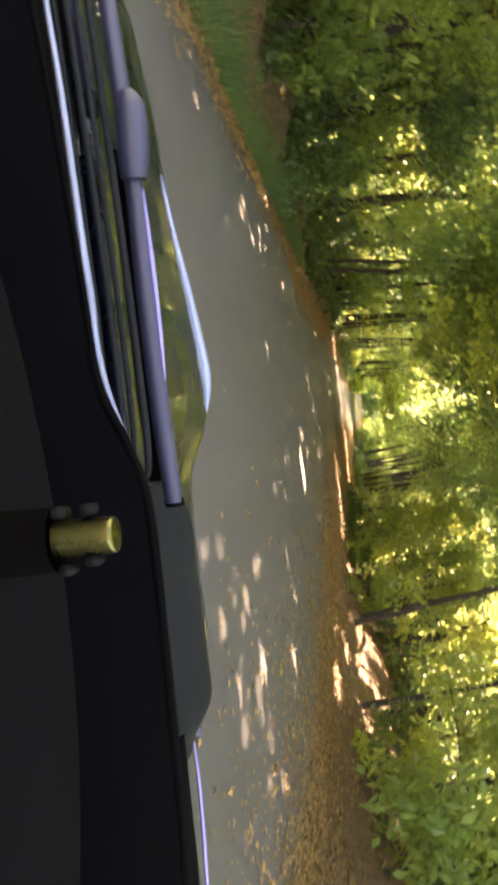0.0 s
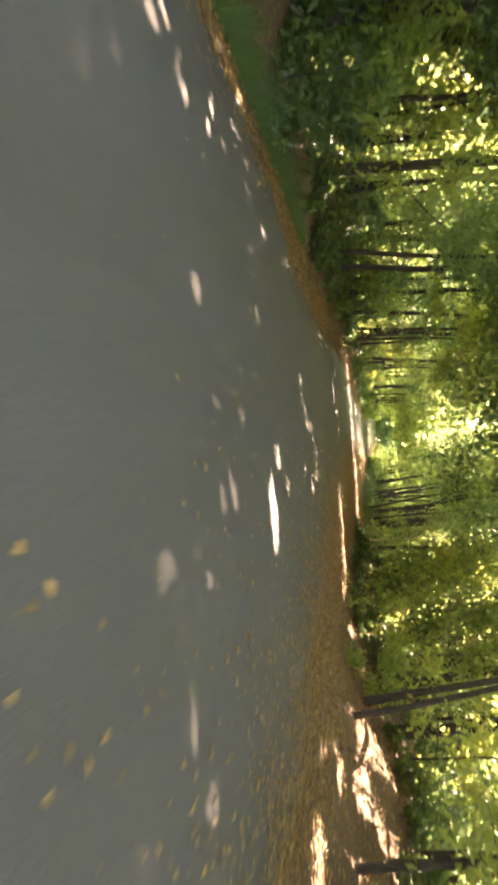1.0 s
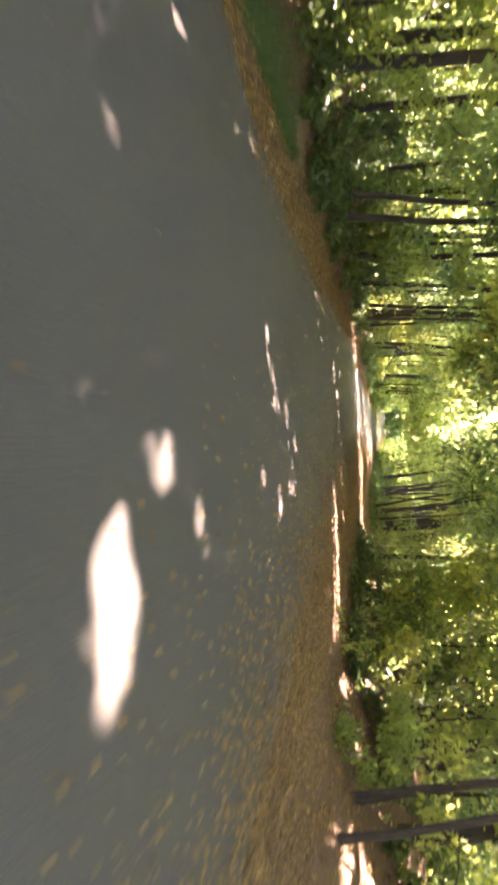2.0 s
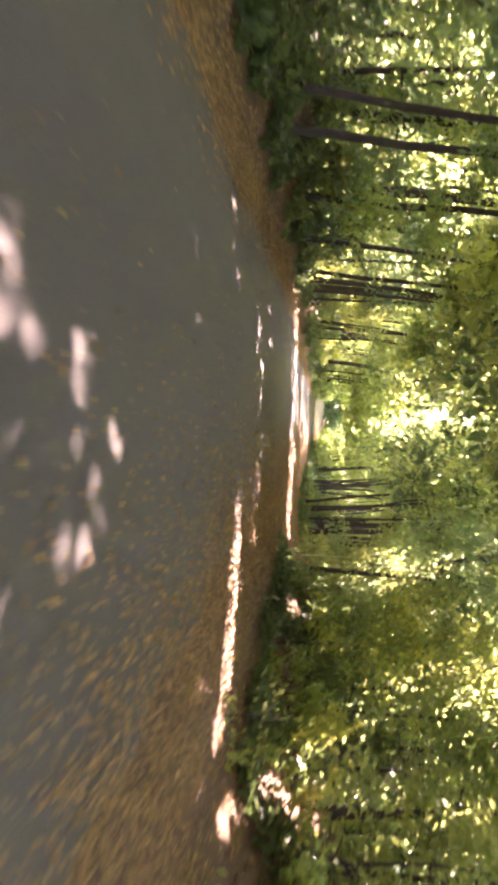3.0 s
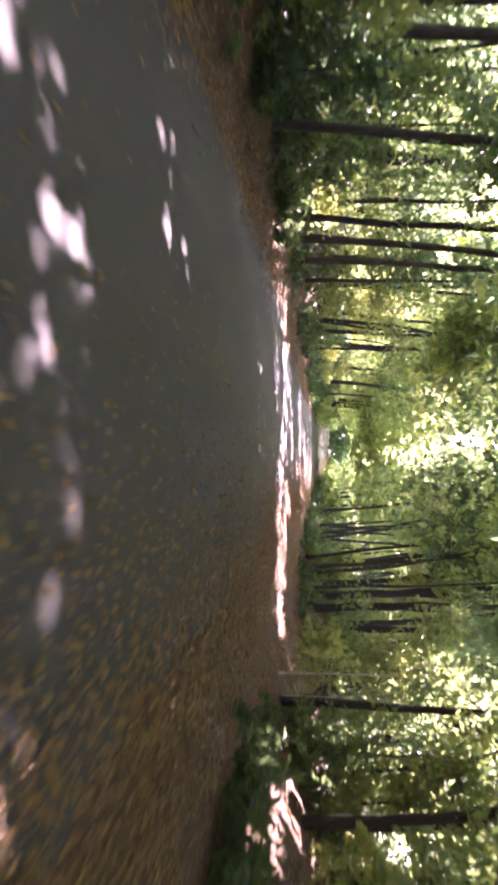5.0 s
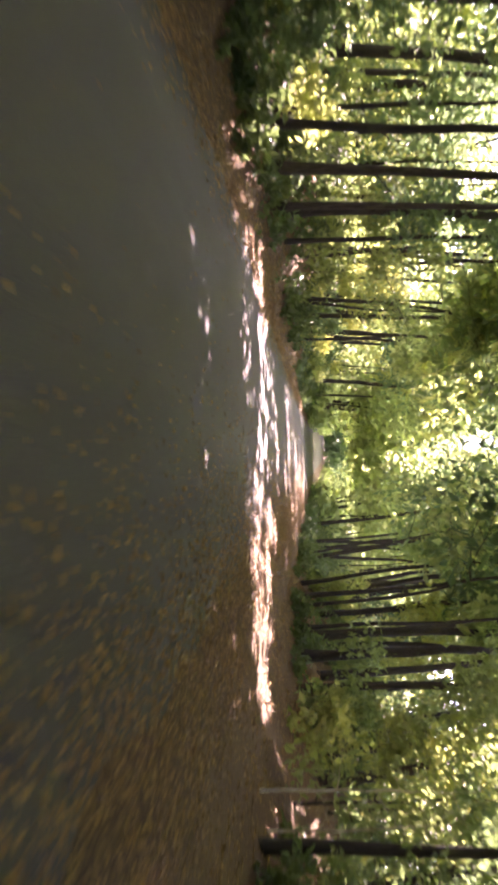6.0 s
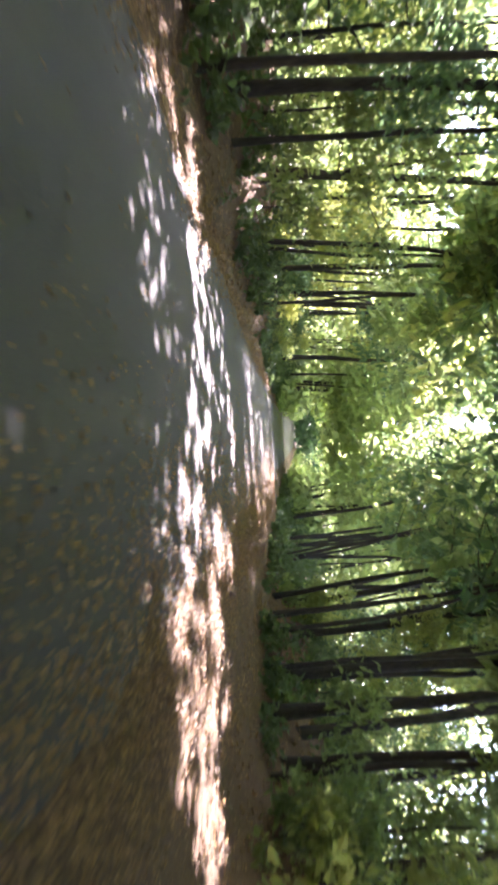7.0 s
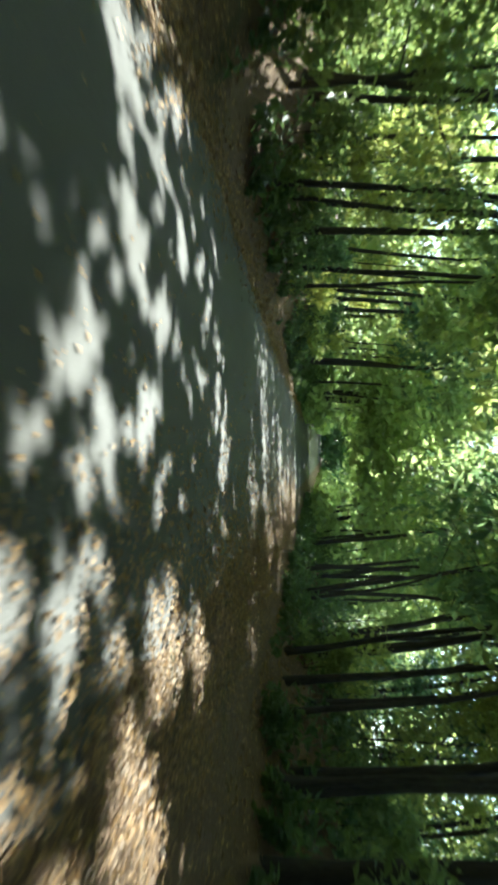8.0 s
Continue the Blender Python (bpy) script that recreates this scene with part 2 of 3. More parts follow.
def sunny(x, y):
    """Where the crowns let the sun through to the ground: two bands across the road, and ragged spots along it."""
    band = np.interp(x, [-4, -2, -0.7, 0.8, 2, 4.5], [57.6, 56.8, 55.6, 53.6, 52.9, 54.0])
    wide = np.interp(x, [-4.6, -3.5, 2, 4, 5.5], [1.0, 1.7, 1.5, 1.9, 0.8])
    a = (np.abs(y - band - 0.35 * ragged(0.7 * x, 0.7 * y)) < wide) & (np.abs(x) < 5.4)
    r = ragged(x, y)
    b = (np.abs(y - 29.9 + 0.53 * x - 0.12 * r) < np.interp(x, [1, 2, 4], [0.12, 0.3, 0.5])) & (x > 0.9) & (x < 3.65)
    fine = ragged(2.3 * x + 0.6, 1.7 * y)
    tiny = ragged(4.1 * x + 0.3 * fine, 2.9 * y + 1.7)
    spots = np.zeros(np.shape(x), bool)
    # on the banks: middle x, y; half width and length; how ragged
    for cx, cy, rx, ry, cut in ((6.6, 20, 2.0, 4.5, 0.75), (4.9, 17.5, 0.7, 3.0, 0.15), (8.0, 52.5, 1.6, 1.6, -0.4), (-4.4, 55, 0.7, 3.0, -0.2), (2.6, 57, 1.8, 2.2, 0.2),
                                (6.8, 30, 1.5, 2.0, 0.1), (5.2, 42, 1.0, 3.5, 0.35), (6.5, 45.2, 0.9, 1.7, -0.5), (5.4, 27.4, 0.7, 1.1, -0.4)):
        spots |= (((x - cx) / rx) ** 2 + ((y - cy) / ry) ** 2 < 1) & (r > cut)
    # small dapples on the road
    for cx, cy, rx, ry, cut in ((0.9, 14.6, 0.45, 0.4, -1.0), (0.0, 15.6, 0.4, 0.5, -0.2), (-1.0, 25.4, 0.8, 0.6, 0.0), (0.1, 12.2, 1.6, 1.5, 0.4), (1.5, 10.4, 1.2, 0.7, 0.35), (-2.4, 11.0, 1.0, 2.0, 0.3),
                                (3.85, 27.3, 0.3, 0.6, -1.0), (-2.2, 28.9, 1.2, 0.8, 0.3), (-2.4, 37, 1.4, 1.0, 0.2), (-1.4, 42, 1.0, 2.0, 0.7), (3.2, 47.5, 1.2, 1.0, 0.1),
                                (-0.4, 61, 1.4, 0.7, -0.1), (3.6, 49.6, 1.0, 1.6, 0.15), (2.6, 51.6, 1.3, 0.8, 0.05), (-0.5, 33.5, 2.0, 1.2, 0.6), (-0.5, 20, 2.0, 3.0, 0.75), (-7.0, 33, 1.0, 2.0, 0.5)):
        spots |= (((x - cx) / rx) ** 2 + ((y - cy) / ry) ** 2 < 1) & (tiny > cut)
    fringe = (y - band > 0) & (y - band < wide + 2.4) & (np.abs(x) < 4.8) & (fine > 0.42)
    return (a & (fine > np.interp(x, [-3.5, -1, 0.2, 1.5, 3.5], [-0.35, -0.4, -0.05, -0.25, -0.45]))) | fringe | b | spots


def airy(x, y):
    """Where the crowns stand open over the young trees of the banks."""
    right = (x > 5.2) & (x < 11) & (y > 6) & (y < 57) & (ragged(0.7 * x, 0.7 * y) > np.where(y < 22, 0.5, -0.2))
    left = (x < -6.6) & (x > -13) & (y > 10) & (y < 48) & (ragged(0.7 * x, 0.6 * y) > 0.05)
    return right | left


def loose(x, y, z):
    """Gaps in the crowns off the road, a metre or two across."""
    return np.sin(0.95 * x + 1.3 * np.sin(0.8 * z + 0.4 * y)) * np.sin(0.85 * y + 1.2 * np.sin(0.7 * x)) + 0.6 * np.sin(1.1 * z + 0.6 * x) > 0.3


def view_wedge(x, y, z):
    """Wedge cut through the left crowns along the camera's sightlines, so the sky shows."""
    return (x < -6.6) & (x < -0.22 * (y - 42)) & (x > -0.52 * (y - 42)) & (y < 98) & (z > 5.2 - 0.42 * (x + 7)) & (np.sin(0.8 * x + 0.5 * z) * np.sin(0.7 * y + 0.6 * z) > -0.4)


def slot(x, y, z):
    """Open-sky strip cut through crowns over the far road, set from camera sightlines."""
    wide = 0.9 + 0.7 * np.sin(1.9 * y) + 0.5 * np.sin(1.3 * z)
    return (np.abs(x - bend(y) + 0.7 - 0.4 * np.sin(0.7 * y)) < wide) & (z > rise(y) + np.interp(y, [86, 110, 140], [10.5, 11, 13])) & (y > 86)


def open_crown(root):
    """Takes out the leaves that would shade the sunny places and most of those low over the road; the crown then has a mesh of its own."""
    for ob in root.children:
        if ob.name.split(".")[0] != "crown":
            continue
        v, mat = SHAPES[ob.data.name]
        m = np.array(root.matrix_basis)
        w = v @ m[:3, :3].T + m[:3, 3]
        c = w.reshape(-1, 4, 3).mean(1)
        k = (c[:, 2] - np.where(np.abs(c[:, 0]) > 5, 0.8, 0.03)) / sun_dir.z
        k -= np.where(np.abs(c[:, 0]) > 5, 0, cant(c[:, 0] - k * sun_dir.x, c[:, 1] - k * sun_dir.y)) / sun_dir.z
        keep = ~sunny(c[:, 0] - k * sun_dir.x, c[:, 1] - k * sun_dir.y)
        k = (c[:, 2] - 4.0) / sun_dir.z
        keep &= ~((c[:, 2] > 6.5) & airy(c[:, 0] - k * sun_dir.x, c[:, 1] - k * sun_dir.y))
        off = np.abs(c[:, 0] - bend(c[:, 1]))
        low = (off < 4.2) & (c[:, 2] < np.where((c[:, 1] > 60) & (c[:, 1] < 96), 12.5, 10.5))
        keep &= ~(low & (np.sin(np.arange(len(c)) * 12.9898) > np.where(c[:, 1] > 60, -0.75, -0.45)))
        keep &= ~slot(c[:, 0], c[:, 1], c[:, 2])
        keep &= ~view_wedge(*c.T)
        keep &= ~((c[:, 1] > 80) & (c[:, 2] > 8.2) & loose(*c.T))
        keep &= ~((off > 4.4) & (c[:, 2] > np.where(off > 6.2, 0, 1.5) + np.where(c[:, 0] < 0, np.where(c[:, 1] > 44, 7.8, 5.5), np.interp(c[:, 1], [46, 50, 56, 60], [5.5, 8.4, 8.6, 9.2]))) & (c[:, 1] > 4) & loose(*c.T))
        if keep.all() or not keep.any():
            continue
        n = int(keep.sum())
        i = np.arange(n)[:, None] * 4
        ob.data = mesh_of("crown", v.reshape(-1, 4, 3)[keep].reshape(-1, 3), np.concatenate([i + [0, 1, 2], i + [0, 2, 3]], 1).reshape(-1, 3), mat)


def tree(seed, height, radius, first, limbs, reach, n_leaves, leaf, mat_leaf, mat_bark, lean=(0, 0), spread=0.45, droop=-0.02, sides=10, pull=0.0):
    """A trunk that tapers and leans, limbs that fork into twigs, and leaves along the outer limbs."""
    rng = np.random.default_rng(seed)
    root = new("broadleaf_tree")
    n = 12
    pts, rad = [], []
    wob = rng.normal(0, 0.012 * height, (n, 2)).cumsum(0) * 0.45
    for i in range(n):
        f = i / (n - 1)
        z = -0.3 + f * (height + 0.3)
        pts.append((lean[0] * f * height + (wob[i, 0] - wob[0, 0]) * min(1, f * 3), lean[1] * f * height + (wob[i, 1] - wob[0, 1]) * min(1, f * 3), z))
        rad.append(radius * ((1 - f) ** 0.8 * 0.92 + 0.06 + (0.25 if i == 0 else 0)))
    v, f = tube(pts, rad, sides, 0.07, rng)
    under("trunk", mesh_of("trunk", v, f, mat_bark, True), root)
    spots, heads = [], []
    for k in range(limbs):
        h = first + (0.97 - first) * ((k + rng.uniform(0.1, 0.9)) / limbs)
        i = h * (n - 1)
        a, b = pts[int(i)], pts[min(int(i) + 1, n - 1)]
        s = Vector(a).lerp(Vector(b), i - int(i))
        w = k * 2.4 + rng.uniform(-0.5, 0.5)
        ln = reach * (1.05 - 0.6 * abs(h - first - 0.25)) * rng.uniform(0.7, 1.2)
        line = limb_line(rng, s, (math.cos(w) + pull, math.sin(w), rng.uniform(0.0, 0.6)), ln, droop)
        r0 = radius * (0.36 * (1 - h) + 0.10)
        chunks = [tube(line, [r0 * (1 - 0.85 * j / 6) for j in range(7)], 5)]
        for j in range(1, 7):
            for _ in range(1 + (j > 3)):
                tw = limb_line(rng, line[j], (line[j] - line[j - 1]).normalized() * 0.5 + Vector(rng.normal(0, 0.6, 3)), ln * rng.uniform(0.25, 0.5), droop, 4)
                chunks.append(tube([tw[0], tw[2], tw[3]], [r0 * 0.25, r0 * 0.13, r0 * 0.06], 3))
                spots += tw[1:]
        under("limb", mesh_of("limb", *joined(chunks), mat_bark, True), root)
    if not n_leaves:
        return root
    spots = np.array(spots)
    spots = spots[rng.permutation(len(spots))[:max(14, int(0.45 * len(spots)))]]
    c = spots[rng.integers(0, len(spots), n_leaves)] + rng.normal(0, 1, (n_leaves, 3)) * np.array([spread, spread, spread * 0.55])
    v, f = leaves(c, leaf, rng, 0.32, 2.0, 0.18, 0.9)
    crown = under("crown", mesh_of("crown", v, f, mat_leaf), root)
    SHAPES[crown.data.name] = (v, mat_leaf)
    return root


def tilt(x, y):
    """A few degrees by which a tree stands off the upright, from its place."""
    return 1.4 * math.sin(x * 12.7 + y * 3.1), 1.4 * math.sin(x * 5.3 - y * 7.9)


def at_place(x, y, turn=0.0, size=1.0):
    return pose(x, y, float(hill(x, y)), *tilt(x, y), turn) @ Matrix.Scale(size, 4)


def put(ob, x, y, turn=0.0, size=1.0):
    ob.matrix_basis = at_place(x, y, turn, size)
    return ob


def copy_at(ob, x, y, turn, size):
    c = copy_thing(ob, pose(x, y, float(hill(x, y)), *tilt(x, y), turn))
    c.scale = (size,) * 3
    return c


tall = [tree(s, h, r, f, 9, reach, nl, 0.235, m, b, (lx + 0.03, 0), 0.52, pull=0.65) for s, h, r, f, reach, nl, m, b, lx in (
    (11, 16, 0.115, 0.40, 6.0, 4400, M_CROWN, M_BARK, 0.03), (12, 14, 0.095, 0.40, 5.2, 4000, M_CROWN, M_BARK_D, 0.08),
    (13, 18, 0.13, 0.42, 6.4, 4400, M_CROWN, M_BARK_D, 0.0), (14, 13, 0.08, 0.42, 4.6, 3600, M_LEAF_B, M_BARK, 0.10))]
pole = [tree(s, h, r, f, 6, reach, nl, 0.17, m, b, (lx, 0), 0.4, pull=0.2) for s, h, r, f, reach, nl, m, b, lx in (
    (15, 13, 0.075, 0.50, 2.2, 1500, M_LEAF, M_BARK_D, 0.05), (16, 11, 0.06, 0.42, 2.0, 1500, M_LEAF_Y, M_BARK, 0.11), (17, 14, 0.11, 0.55, 2.4, 1500, M_LEAF, M_BARK_D, -0.02))]
bole = [tree(18, 16, 0.24, 0.62, 6, 2.4, 1500, 0.17, M_LEAF, M_BARK_D, (0.01, 0), 0.4)]
low = [tree(s, h, r, f, 8, reach, nl, 0.10, m, b, (lx, 0), 0.30, -0.05, 7) for s, h, r, f, reach, nl, m, b, lx in (
    (21, 5.5, 0.05, 0.12, 2.2, 3700, M_LEAF, M_BARK_D, 0.06), (22, 4.2, 0.04, 0.10, 1.9, 3400, M_LEAF_Y, M_BARK, 0.0),
    (23, 6.5, 0.07, 0.16, 2.5, 3900, M_LEAF_B, M_BARK_D, -0.05), (24, 7.5, 0.08, 0.24, 2.8, 3900, M_LEAF, M_BARK, 0.04))]
shrub = [tree(s, 1.5, 0.022, 0.05, 8, 0.9, nl, sz, m, M_BARK_D, (0, 0), 0.16, -0.03, 6) for s, nl, sz, m in (
    (31, 1100, 0.085, M_LEAF), (32, 1000, 0.095, M_LEAF_Y), (33, 1200, 0.08, M_LEAF_B))]
dead = tree(41, 3.4, 0.035, 0.25, 6, 0.7, 0, 0, None, M_PALE, (0.03, 0.02), sides=7)
dry = tree(42, 1.5, 0.03, 0.06, 10, 1.0, 0, 0, None, M_BARK_D, (0.05, 0.0), sides=6)
dry.name = "dead_bush"
tagged(dry, "dark leafless bush of dry crooked twigs on the bank", "dead bush")
tagged(dead, "pale dead sapling with bare twigs beside the road", "dead tree", "dead saplings")
for o in shrub:
    o.name = "shrub"
    tagged(o, "low green shrub on the leaf-covered bank", "shrub", "shrubs on the banks")
for o in tall:
    tagged(o, "tall forest tree with dark bark and sunlit green leaves", "tree", "forest trees")
tagged(bole[0], "thick dark tree trunk with a high crown", "tree", "thick trees")
for o in pole:
    tagged(o, "thin tall tree with a bare dark stem", "tree", "thin trees")
for o in low:
    tagged(o, "slender young tree with drooping green leaves", "tree", "young trees")

# trees set from camera rays, by eye or for shade: x, y, kind, size
PLACED = [(-6.2, 33, tall, 1, 1.0), (-6.2, 35.2, tall, 1, 1.15), (-6.2, 40.5, tall, 1, 1.2), (-6.2, 45.7, tall, 3, 1.25), (-6.2, 51.7, tall, 1, 1.1), (-6.3, 54.3, tall, 0, 1.15),
         (-6.2, 56.7, tall, 3, 1.25), (-6.6, 58.6, tall, 2, 1.1), (-6.3, 60.4, pole, 0, 1.1), (-6.2, 68, tall, 3, 1.1), (-6.3, 69.3, pole, 1, 1.1), (-6.2, 71.8, tall, 0, 1.0), (-6.3, 76.2, tall, 1, 1.1), (-6.2, 78.7, pole, 0, 1.1),
         (-7.2, 83.5, tall, 1, 1.1), (-10.4, 59.7, bole, 0, 0.7), (-13, 110, tall, 2, 1),
         (5.6, 22.4, pole, 1, 1.2), (6.0, 24.6, tall, 3, 1.2), (7.6, 27, pole, 1, 1.3), (5.6, 49.0, pole, 2, 1.0), (6.1, 59.0, pole, 0, 1.15), (5.9, 62.2, bole, 0, 0.8), (6.0, 65.6, bole, 0, 0.85),
         (5.5, 64.4, pole, 0, 1.1), (5.5, 68.4, tall, 3, 1.1), (5.6, 71.6, tall, 0, 1.0), (5.5, 74.5, tall, 1, 1.1), (5.4, 83, tall, 3, 1.0), (5.2, 84, pole, 1, 1.2), (5.3, 92, tall, 0, 1.0), (5.9, 93.5, tall, 2, 0.9),
         (5.0, 102.5, tall, 2, 1.0), (6.4, 60.4, bole, 0, 0.6), (6.9, 63.6, tall, 0, 1.3), (6.3, 67, tall, 2, 1.2), (7.2, 69.5, bole, 0, 0.62), (6.6, 73, tall, 2, 1.1), (6.4, 78, tall, 2, 1.2), (6.2, 80.5, pole, 2, 1.2),
         (5.8, 87, tall, 1, 1.2), (6.0, 89.5, pole, 2, 1.1), (5.6, 96, pole, 2, 1.2), (5.2, 107, tall, 3, 1.2), (5.0, 111, pole, 0, 1.2), (4.6, 118, tall, 0, 1.0), (7.5, 77, tall, 3, 1.1), (9.1, 85, tall, 0, 0.9), (6.6, 53, low, 1, 1.1), (7.6, 55, low, 1, 1.2), (3.85, 27.8, shrub, 0, 0.6),
         # from here on: added for crown shade on road and car, some unseen
         (7.9, 13.5, tall, 0, 1.4), (8.2, 17.5, tall, 1, 1.6), (7.6, 20.6, tall, 2, 1.25), (-7.0, 15.5, tall, 2, 1.4), (-7.2, 20, tall, 1, 1.4), (-6.9, 12.2, tall, 0, 1.2), (6.9, 29, tall, 0, 1.3), (-6.9, 27, tall, 0, 1.3), (7.1, 25.8, tall, 2, 1.2), (-8.4, 25.5, tall, 0, 1.3), (6.4, 8.4, tall, 0, 1.25), (-6.6, 9.2, tall, 2, 1.15), (-8.4, 29.5, tall, 2, 1.3),
         (7.4, 40.5, tall, 1, 1.4), (-8.2, 46, tall, 0, 1.4), (-8.0, 50.5, tall, 1, 1.35), (7.4, 51, tall, 1, 1.35), (-7.9, 38.8, tall, 1, 1.35), (7.2, 55.5, tall, 1, 1.4), (7.3, 57.6, tall, 3, 1.3),
         (-5.9, 97, tall, 2, 1.25), (4.6, 98, tall, 0, 1.25), (-6.4, 102, tall, 0, 1.2)]
# young trees and shrubs beside the road, set by eye to fill the view
YOUNG = [(6.0, 34.5, low, 0, 1.0), (6.5, 37.5, low, 1, 1.2), (6.1, 40.5, low, 3, 0.8), (6.9, 32, low, 3, 0.8), (8.2, 43.6, low, 0, 0.9), (7.4, 35.5, low, 0, 1.1),
         (5.3, 25.5, shrub, 0, 0.9), (5.6, 31, shrub, 1, 1.0), (5.2, 33, shrub, 0, 0.8), (5.7, 39, shrub, 0, 0.9),
         (6.6, 12, low, 1, 1.0), (6.9, 15.4, low, 0, 1.0), (6.9, 19.2, low, 3, 0.9), (7.0, 10, low, 0, 1.0), (-7.4, 11.5, low, 0, 1.0), (-7.2, 17, low, 2, 1.0), (-7.6, 22.5, low, 0, 1.0),
         (7.4, 48, low, 1, 1.1), (6.9, 49.5, low, 0, 0.9), (6.0, 28.6, low, 1, 0.9)]
taken, PLANTED = [], []
used = set()


def inward(x, y, wide):
    return (0 if x < 0 else 180) + wide * math.sin(x * 41.3 + y * 17.9)


def plant(kinds, k, x, y, turn, size):
    taken.append((x, y))
    if id(kinds[k]) in used:
        made = copy_at(kinds[k], x, y, turn, size)
    else:
        used.add(id(kinds[k]))
        made = put(kinds[k], x, y, turn, size)
    PLANTED.append(made)
    return made


def free(x, y, gap):
    return all((x - a) ** 2 + (y - b) ** 2 > gap * gap for a, b in taken)


for x, y, kinds, k, s in PLACED:
    plant(kinds, k, x, y, inward(x, y, 25), s)


def scatter(kinds, number, y0, y1, near, wide, gap, turn, sides=(-1, 1), seed=1):
    """Trees at random on both banks; none of the tall ones in the gap behind the sunlit band."""
    rnd = np.random.default_rng([seed, int(y0), int(y1), int(10 * near), int(10 * wide), len(kinds)])
    made = tries = 0
    while made < number and tries < 9000:
        tries += 1
        y = rnd.uniform(y0, y1)
        x = rnd.choice(sides) * (near + abs(rnd.normal(0, wide)))
        x += float(bend(y))
        if kinds is tall and 60.5 < y < 63 and abs(x) < 12:
            continue
        if free(x, y, gap):
            made += 1
            plant(kinds, int(rnd.integers(len(kinds))), x, y, inward(x, y, turn), rnd.uniform(0.8, 1.2))


scatter(tall, 46, 3, 66, 7.2, 1.6, 2.1, 40)
scatter(tall, 7, 34, 58, 6.9, 0.6, 1.7, 25, (1,))
scatter(tall, 20, 65, 95, 7.0, 1.5, 1.9, 30)
scatter(tall, 10, 95, 130, 7.0, 2.0, 2.6, 60)
scatter(tall, 10, 103, 128, 4.6, 0.9, 2.4, 25)
scatter(tall, 8, 0, 60, 8, 12, 2.4, 180)
scatter(pole, 62, 10, 140, 6.0, 6, 1.2, 60)
for x, y, kinds, k, s in YOUNG:
    plant(kinds, k, x, y, inward(x, y, 180), s)
scatter([low[2]], 7, 24, 62, 6.9, 1.3, 0.9, 180, (-1,))
scatter(low, 12, 29, 50, 6.6, 1.4, 0.8, 180, (1,))
scatter(low, 34, 6, 75, 7.0, 2.5, 0.9, 180)
scatter(low, 14, 9, 36, 7.2, 1.5, 0.9, 180, (-1,), 3)
scatter(low, 62, 6, 115, 9, 7, 0.9, 180)
scatter(shrub, 70, 5, 95, 5.6, 2.6, 0.5, 180)
put(dead, 5.3, 50.3, 20)
put(dry, 5.0, 35.8, 70)
copy_at(dead, 5.7, 49.7, 150, 0.85)

bpy.context.view_layer.update()
for o in PLANTED:
    open_crown(o)

# far woods that close the view, in clumps of leaves
rng = np.random.default_rng(77)


def clumps(x, y, z, each, spread):
    """Leaf places gathered round the given middles."""
    mid = np.repeat(np.stack([x, y, z], 1), each, 0)
    size = np.repeat(rng.uniform(0.5, 1.3, len(x)), each)[:, None]
    return mid + rng.normal(0, 1, mid.shape) * size * np.array([spread, spread, 0.6 * spread])


n = 2100
y = rng.uniform(108, 250, n)
x = bend(y) + rng.choice([-1.0, 1.0], n) * (4.4 + np.abs(rng.normal(0, 1, n)) * rng.choice([6.0, 19.0], n))
sides = clumps(x, y, hill(x, y) + 0.6 + rng.beta(1.2, 1.3, n) * 18, 38, 1.2)
n = 500
y = 100 + 150 * rng.random(n)
# clumps over the road, added to shade its pale far end
vault = clumps(bend(y) + rng.normal(0, 3.4, n), 98 + 0.6 * (y - 100), rise(y) + 4.0 + 4.5 * rng.random(n), 34, 1.0)
over = clumps(bend(y) + rng.normal(0, 4.2, n), y, rise(y) + 4.5 + 11 * rng.random(n) ** 0.8, 36, 1.1)
n = 320
y = rng.uniform(104, 190, n)
x = bend(y) + rng.choice([-1.0, 1.0], n) * rng.uniform(3.0, 9.0, n)
foot = clumps(x, y, hill(x, y) + 0.3 + 0.9 * rng.random(n), 32, 0.7)
n = 130
y = rng.uniform(108, 262, n)
high = clumps(bend(y) + rng.normal(0, 5.5, n), y, rise(y) + rng.uniform(8, 20, n), 40, 1.2)
n = 1500
x = rng.choice([-1.0, 1.0], n) * rng.uniform(13, 48, n)
y = rng.uniform(-25, 130, n)
deep = clumps(x, y, hill(x, y) + 0.4 + 17 * rng.random(n) ** 1.2, 36, 1.2)
n = 230
dim = clumps(rng.normal(-3, 3.5, n), rng.uniform(165, 245, n), rng.uniform(2.2, 8, n), 34, 0.9)
n = 1300
end = clumps(rng.uniform(-60, 60, n), rng.uniform(250, 275, n), rng.uniform(0.5, 26, n), 36, 1.5)
n = 520
x = -rng.uniform(12, 30, n)
y = rng.uniform(38, 110, n)
west = clumps(x, y, hill(x, y) + rng.uniform(2.0, 15, n), 36, 1.1)
v, f = leaves(np.concatenate([dim, end]), 0.5, rng)
close = new("woods_at_road_end", mesh_of("woods_at_road_end", v, f, M_LEAF_B))
tagged(close, "green woods where the road bends out of sight", "woods", kind="stuff")
